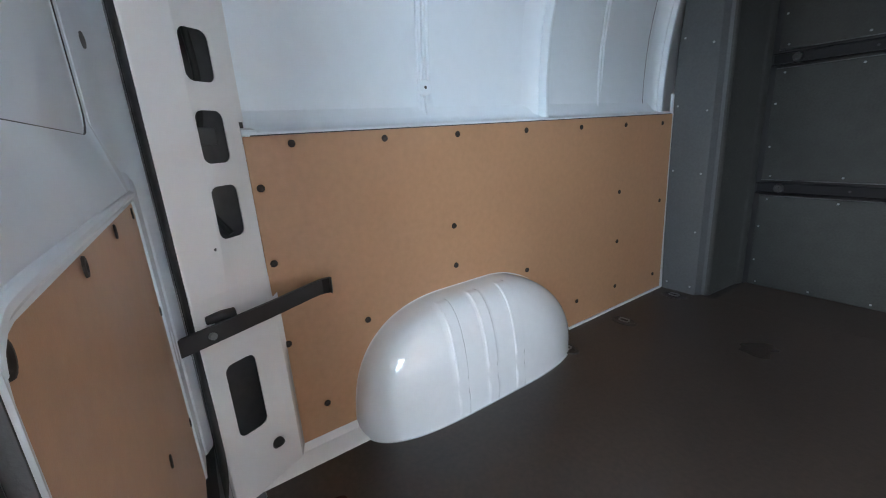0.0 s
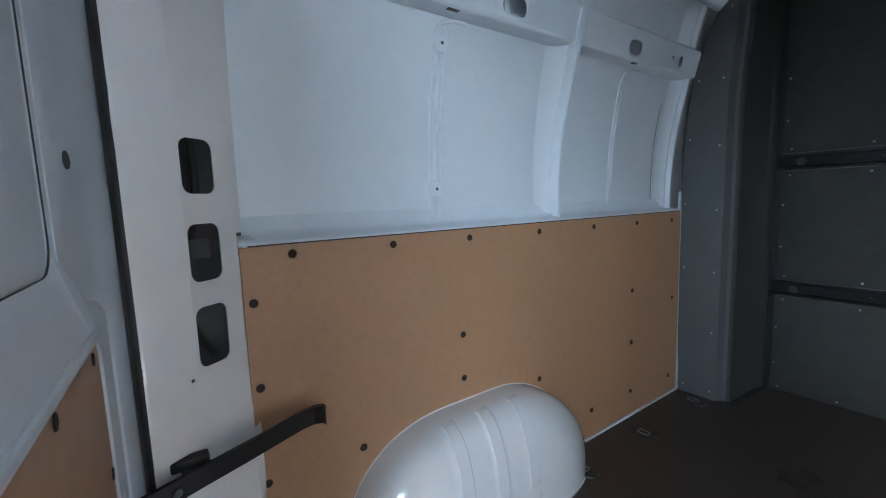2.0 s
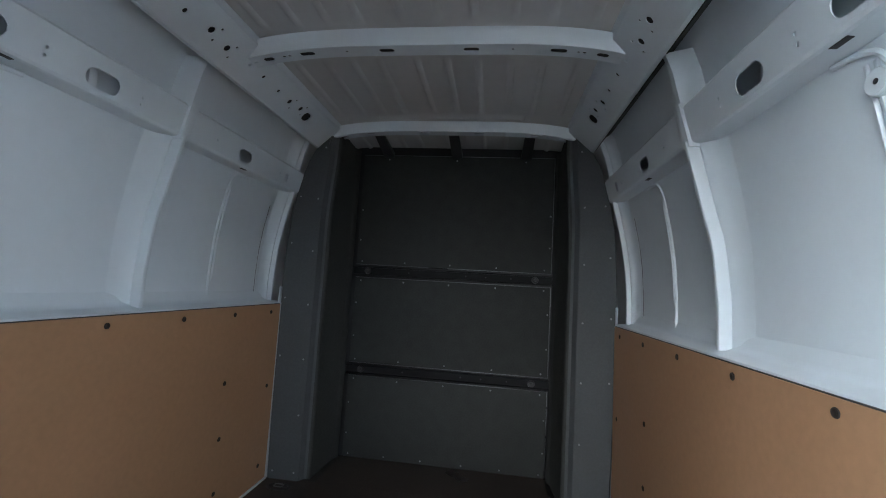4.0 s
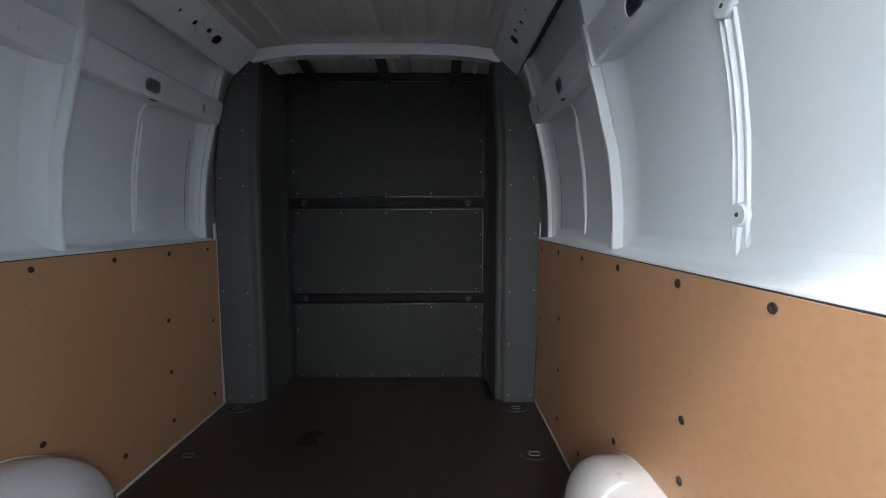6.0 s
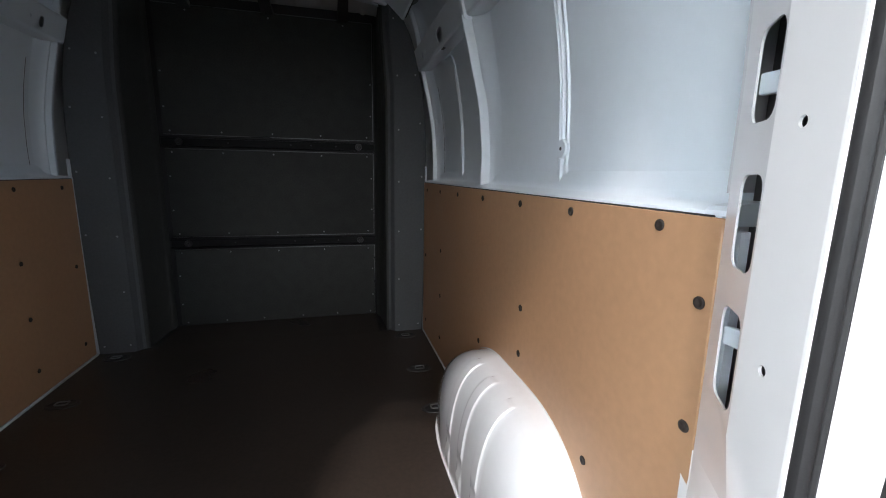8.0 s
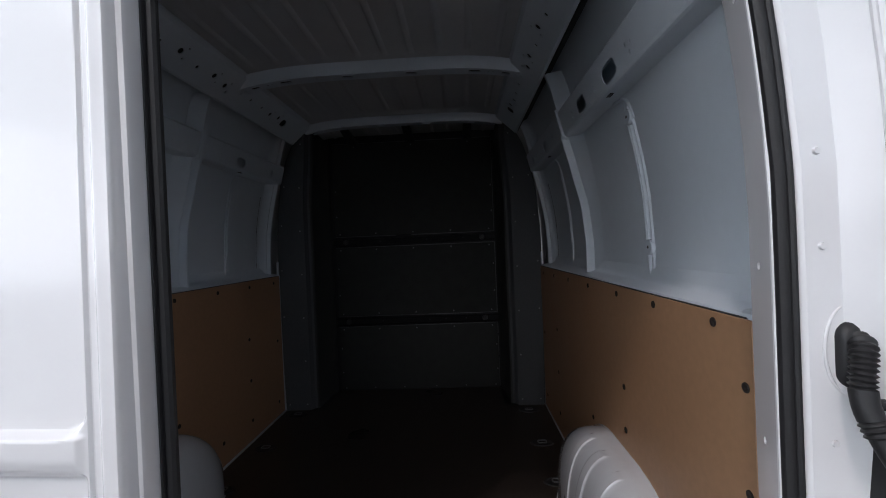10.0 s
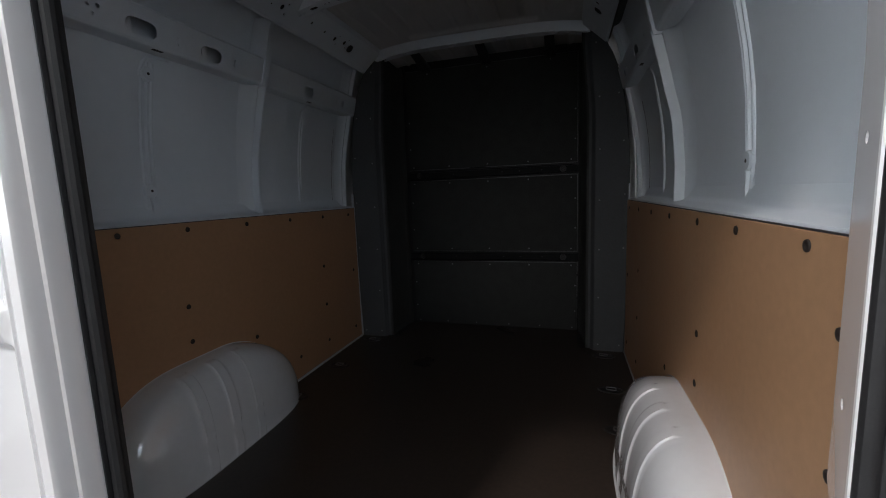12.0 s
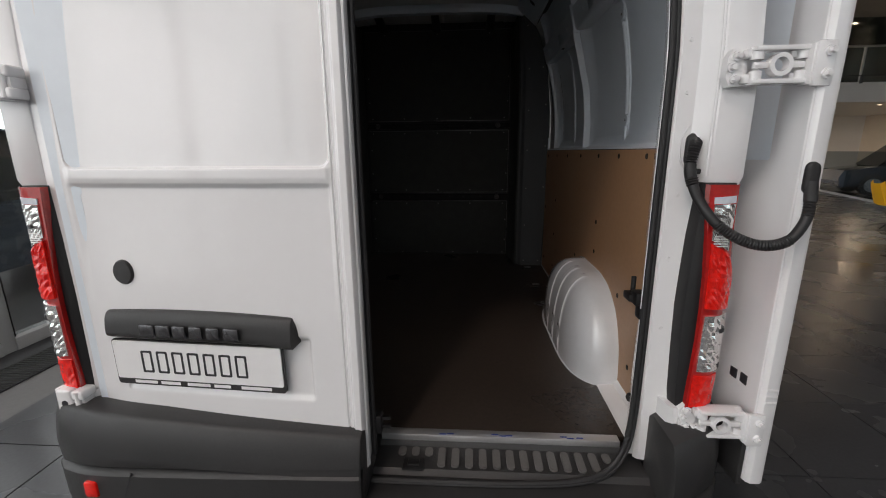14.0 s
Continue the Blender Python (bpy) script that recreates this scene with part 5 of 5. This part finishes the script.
tagged(part("grille_border", boxed(-3.2, -3.0, -6.9, 13, -0.012, 0.0), GREYTRIM, None, smooth=False), "grey stone strip along the window", "trim", kind="structure")
tagged(part("ceiling", boxed(-3.6, 20, -7.4, 22, 6.2, 6.4), DARKCEIL, None, smooth=False), "dark showroom ceiling", "ceiling", kind="structure")
tagged(part("wall_west", boxed(-3.4, -3.2, -7.4, 22, 6.1, 6.2), PLASTER, None, smooth=False), "plain wall above the windows", "wall", kind="structure")
tagged(part("wall_south", boxed(-3.2, 20, -7.15, -6.95, 6.1, 6.2), PLASTER, None, smooth=False), "plain wall above the rear windows", "wall", kind="structure")
tagged(part("wall_south_side", boxed(16.1, 20, -7.15, -6.95, 0, 6.1), PLASTER, None, smooth=False), "plain white showroom wall", "wall", kind="structure")
tagged(part("wall_east", boxed(19.8, 20, -6.95, 22, 0, 6.2), WARMWALL, None, smooth=False), "warm white showroom wall", "wall", kind="structure")
tagged(part("wall_north", boxed(-3.2, 19.8, 21.8, 22, 0, 6.2), PLASTER, None, smooth=False), "white showroom wall", "wall", kind="structure")

# mezzanine at the far end
mezz = tagged(part("mezzanine", boxed(9.5, 19.8, 15.0, 21.8, 3.0, 3.65, 0.01), PLASTER, None, smooth=False), "white mezzanine floor with a glass balustrade", "mezzanine", kind="structure")
for k in range(5):
    part("balustrade_pane", boxed(9.6 + 2.0 * k, 11.5 + 2.0 * k, 15.06, 15.08, 3.65, 4.75), RAILGLASS, mezz, smooth=False)
    part("balustrade_post", boxed(9.53 + 2.0 * k, 9.58 + 2.0 * k, 15.04, 15.10, 3.65, 4.8), FRAME, mezz)
part("hand_rail", boxed(9.5, 19.6, 15.04, 15.10, 4.78, 4.83, 0.01), STEEL, mezz)
part("upper_glazing", boxed(12.8, 19.6, 17.0, 17.05, 3.65, 6.2), RAILGLASS, mezz, smooth=False)
for x in (11.6, 16.2):
    tagged(part("column", cyl(bmesh.new(), (x, 15.6, 0), (x, 15.6, 6.2), 0.30, n=36), PLASTER), "round white column", "column", kind="structure")
tagged(part("wall_block", boxed(7.9, 9.3, 4.4, 4.9, 0, 6.2, 0.01), PLASTER, None, smooth=False), "white wall slab with dark sockets", "wall", kind="structure")
for k in range(3):
    d = tagged(part("ceiling_duct", cyl(bmesh.new(), (5 + 1.4 * k, 20, 5.8), (13 + 1.4 * k, 2, 5.8), 0.16, n=20), STEEL), "round metal duct under the dark ceiling", "duct", kind="structure")


def downlight(x, y, z, watts=60, colour=(1.0, 0.80, 0.56)):
    lamp = tagged(part("downlight", cyl(bmesh.new(), (x, y, z - 0.004), (x, y, z + 0.02), 0.09, n=20), PLASTER), "small round recessed ceiling lamp, lit", "lamp", "downlights")
    part("diffuser", cyl(bmesh.new(), (x, y, z - 0.008), (x, y, z - 0.0045), 0.07, n=20), LAMPGLOW, lamp)
    window_light("downlight_bulb", (x, y, z - 0.02), (x, y, 0), 0.12, 0.12, watts, colour)


for x, y in ((12.2, 15.8), (13.6, 16.6), (15.2, 16.0), (17.0, 17.0), (14.4, 18.6)):
    downlight(x, y, 3.0)
for x, y in ((12.4, 15.9), (15.2, 16.3)):
    downlight(x, y, 6.2)
# two ceiling lamps behind the van
for x, y, watts in ((-0.72, -2.75, 120), (-1.05, -3.05, 120)):
    downlight(x, y, 6.2, watts, (1.0, 0.945, 0.89))
for x, y in ((11.5, 14.2), (12.9, 14.2)):
    bm = cyl(bmesh.new(), (0, 0, 0), (0, 0, -0.22), 0.045, n=16)
    spot = tagged(part("spotlight", bm, RAILBLACK), "black cylindrical spotlight on a ceiling track", "spotlight", "track spotlights")
    spot.location = (x, y, 3.72)
tagged(part("spotlight_track", boxed(10.6, 14.0, 14.18, 14.22, 3.72, 3.76), RAILBLACK), "black lighting track", "lighting track", kind="structure")

# frosted partition
partition = tagged(part("partition_foot", loft(bmesh.new(), [[(13.2 + dx, 16.4 + dy, z) for dx, dy, z in ((-0.03, 0.02, 0), (0.03, -0.02, 0), (0.03, -0.02, 0.06), (-0.03, 0.02, 0.06))], [(10.0 + dx, 7.4 + dy, z) for dx, dy, z in ((-0.03, 0.02, 0), (0.03, -0.02, 0), (0.03, -0.02, 0.06), (-0.03, 0.02, 0.06))]], close_u=True, cap=True), FRAME, None), "frosted glass partition on a metal foot", "partition", kind="structure")
bm = loft(bmesh.new(), [[(13.2, 16.4, z), (10.0, 7.4, z)] for z in (0.06, 1.36)])
part("pane", bm, FROST, partition, smooth=False)


def chair(mat, label):
    e = empty("tub_chair", (0, 0, 0), label, "chair", "chairs at the bistro table")
    bm = bmesh.new()
    rings = []
    for k in range(13):
        u = k / 12
        if u < 0.5:
            y, z, w = -0.22 + 0.40 * u * 2, 0.46 - 0.03 * math.sin(u * 2 * math.pi), 0.23
        else:
            q = (u - 0.5) * 2
            y, z, w = 0.18 + 0.07 * q + 0.05 * math.sin(q * 1.5), 0.45 + 0.38 * q, 0.23 - 0.03 * q
        rings.append([(-w, y - 0.03, z + 0.06), (-w * 0.85, y, z + 0.015), (0, y + 0.01, z), (w * 0.85, y, z + 0.015), (w, y - 0.03, z + 0.06)])
    loft(bm, rings)
    loft(bm, [[(x, y + 0.012, z - 0.014) for x, y, z in r] for r in rings])
    part("shell", bm, mat, e)
    part("stem", cyl(bmesh.new(), (0, 0, 0.10), (0, 0, 0.45), 0.025, 0.035, 16), RAILBLACK, e)
    for k in range(4):
        a = math.pi / 4 + k * math.pi / 2
        part("foot", cyl(bmesh.new(), (0, 0, 0.12), (0.30 * math.cos(a), 0.30 * math.sin(a), 0.015), 0.018, 0.012, 10), RAILBLACK, e)
    return e


c1 = chair(YELLOW, "yellow plastic tub chair on a black star base")
c2 = copy_thing(c1, pose(9.15, 6.45, 0, 0, 0, -100))
c1.matrix_basis = pose(7.95, 7.05, 0, 0, 0, 70)
c3 = chair(REDSEAT, "red plastic tub chair on a black star base")
c3.matrix_basis = pose(9.5, 7.1, 0, 0, 0, -40)
table = empty("bistro_table", (0, 0, 0), "small white round table on a black column", "table")
bm = cyl(bmesh.new(), (0, 0, 0.735), (0, 0, 0.76), 0.38, n=40)
part("tabletop", bm, WHITE, table)
part("column", cyl(bmesh.new(), (0, 0, 0.02), (0, 0, 0.735), 0.03, n=16), RAILBLACK, table)
part("base", cyl(bmesh.new(), (0, 0, 0), (0, 0, 0.03), 0.26, 0.22, 32), RAILBLACK, table)
table.matrix_basis = pose(8.5, 6.75, 0)


def car(name, label, length, width, height, roof_from, roof_to, paint):
    e = empty(name, (0, 0, 0), label, "car")
    h0, hb = 0.28, height * 0.58
    prof = [(-length / 2, h0 + 0.1), (-length / 2 - 0.02, hb * 0.8), (-length / 2 + 0.1, hb), (length * 0.25, hb), (length / 2 - 0.1, hb * 0.84), (length / 2, hb * 0.6), (length / 2 - 0.05, h0)]
    bm = loft(bmesh.new(), [[(w * math.copysign(1, w) * math.copysign(1, w), y, z if abs(w) < width * 0.49 else h0 + (z - h0) * 0.96) for y, z in prof] for w in (-width / 2, -width * 0.47, width * 0.47, width / 2)], close_u=True, cap=True)
    part("body", bm, paint, e)
    cab = [(roof_from * length, hb - 0.02), (roof_from * length + 0.18, height * 0.92), (roof_from * length + 0.5, height), (roof_to * length - 0.7, height * 0.99), (roof_to * length, hb - 0.02)]
    bm = loft(bmesh.new(), [[(x * (1.0 if i in (0, 4) else 0.86), y, z) for i, (y, z) in enumerate(cab)] for x in (-width * 0.46, width * 0.46)], close_u=True, cap=True)
    part("cabin", bm, CARGLASS, e)
    part("roof", boxed(-width * 0.38, width * 0.38, roof_from * length + 0.3, roof_to * length - 0.7, height * 0.985, height + 0.02, 0.02), paint, e)
    for sx in (-1, 1):
        for sy in (-0.31, 0.31):
            w = part("wheel", cyl(bmesh.new(), (sx * (width / 2 - 0.2), sy * length, 0.33), (sx * (width / 2 + 0.01), sy * length, 0.33), 0.33, n=28), RUBBER, e)
            part("rim", cyl(bmesh.new(), (sx * (width / 2 + 0.005), sy * length, 0.33), (sx * (width / 2 + 0.02), sy * length, 0.33), 0.21, n=24), STEEL, w)
    return e


car("parked_car", "dark car standing behind the frosted partition", 4.4, 1.8, 1.62, -0.42, 0.30, CARDARK).matrix_basis = pose(14.2, 13.0, 0, 0, 0, 68)
out = car("parked_van", "dark van parked outside the showroom window", 5.0, 1.9, 1.85, -0.48, 0.36, VANBLUE)
out.matrix_basis = pose(-5.9, 3.9, -0.10, 0, 0, 12)
tagged(part("ground", boxed(-300, -3.33, -300, 300, -0.3, -0.10), ASPHALT, None, smooth=False), "wet grey paving outside", "ground", kind="structure")
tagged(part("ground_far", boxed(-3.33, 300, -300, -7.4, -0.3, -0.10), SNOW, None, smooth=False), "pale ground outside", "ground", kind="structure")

# pale overcast sky beyond the street
tagged(part("backdrop", boxed(-60.2, -60.0, -120, 160, -0.1, 70), OVERCAST, None, smooth=False), "pale overcast sky far outside the windows", "sky", kind="structure")
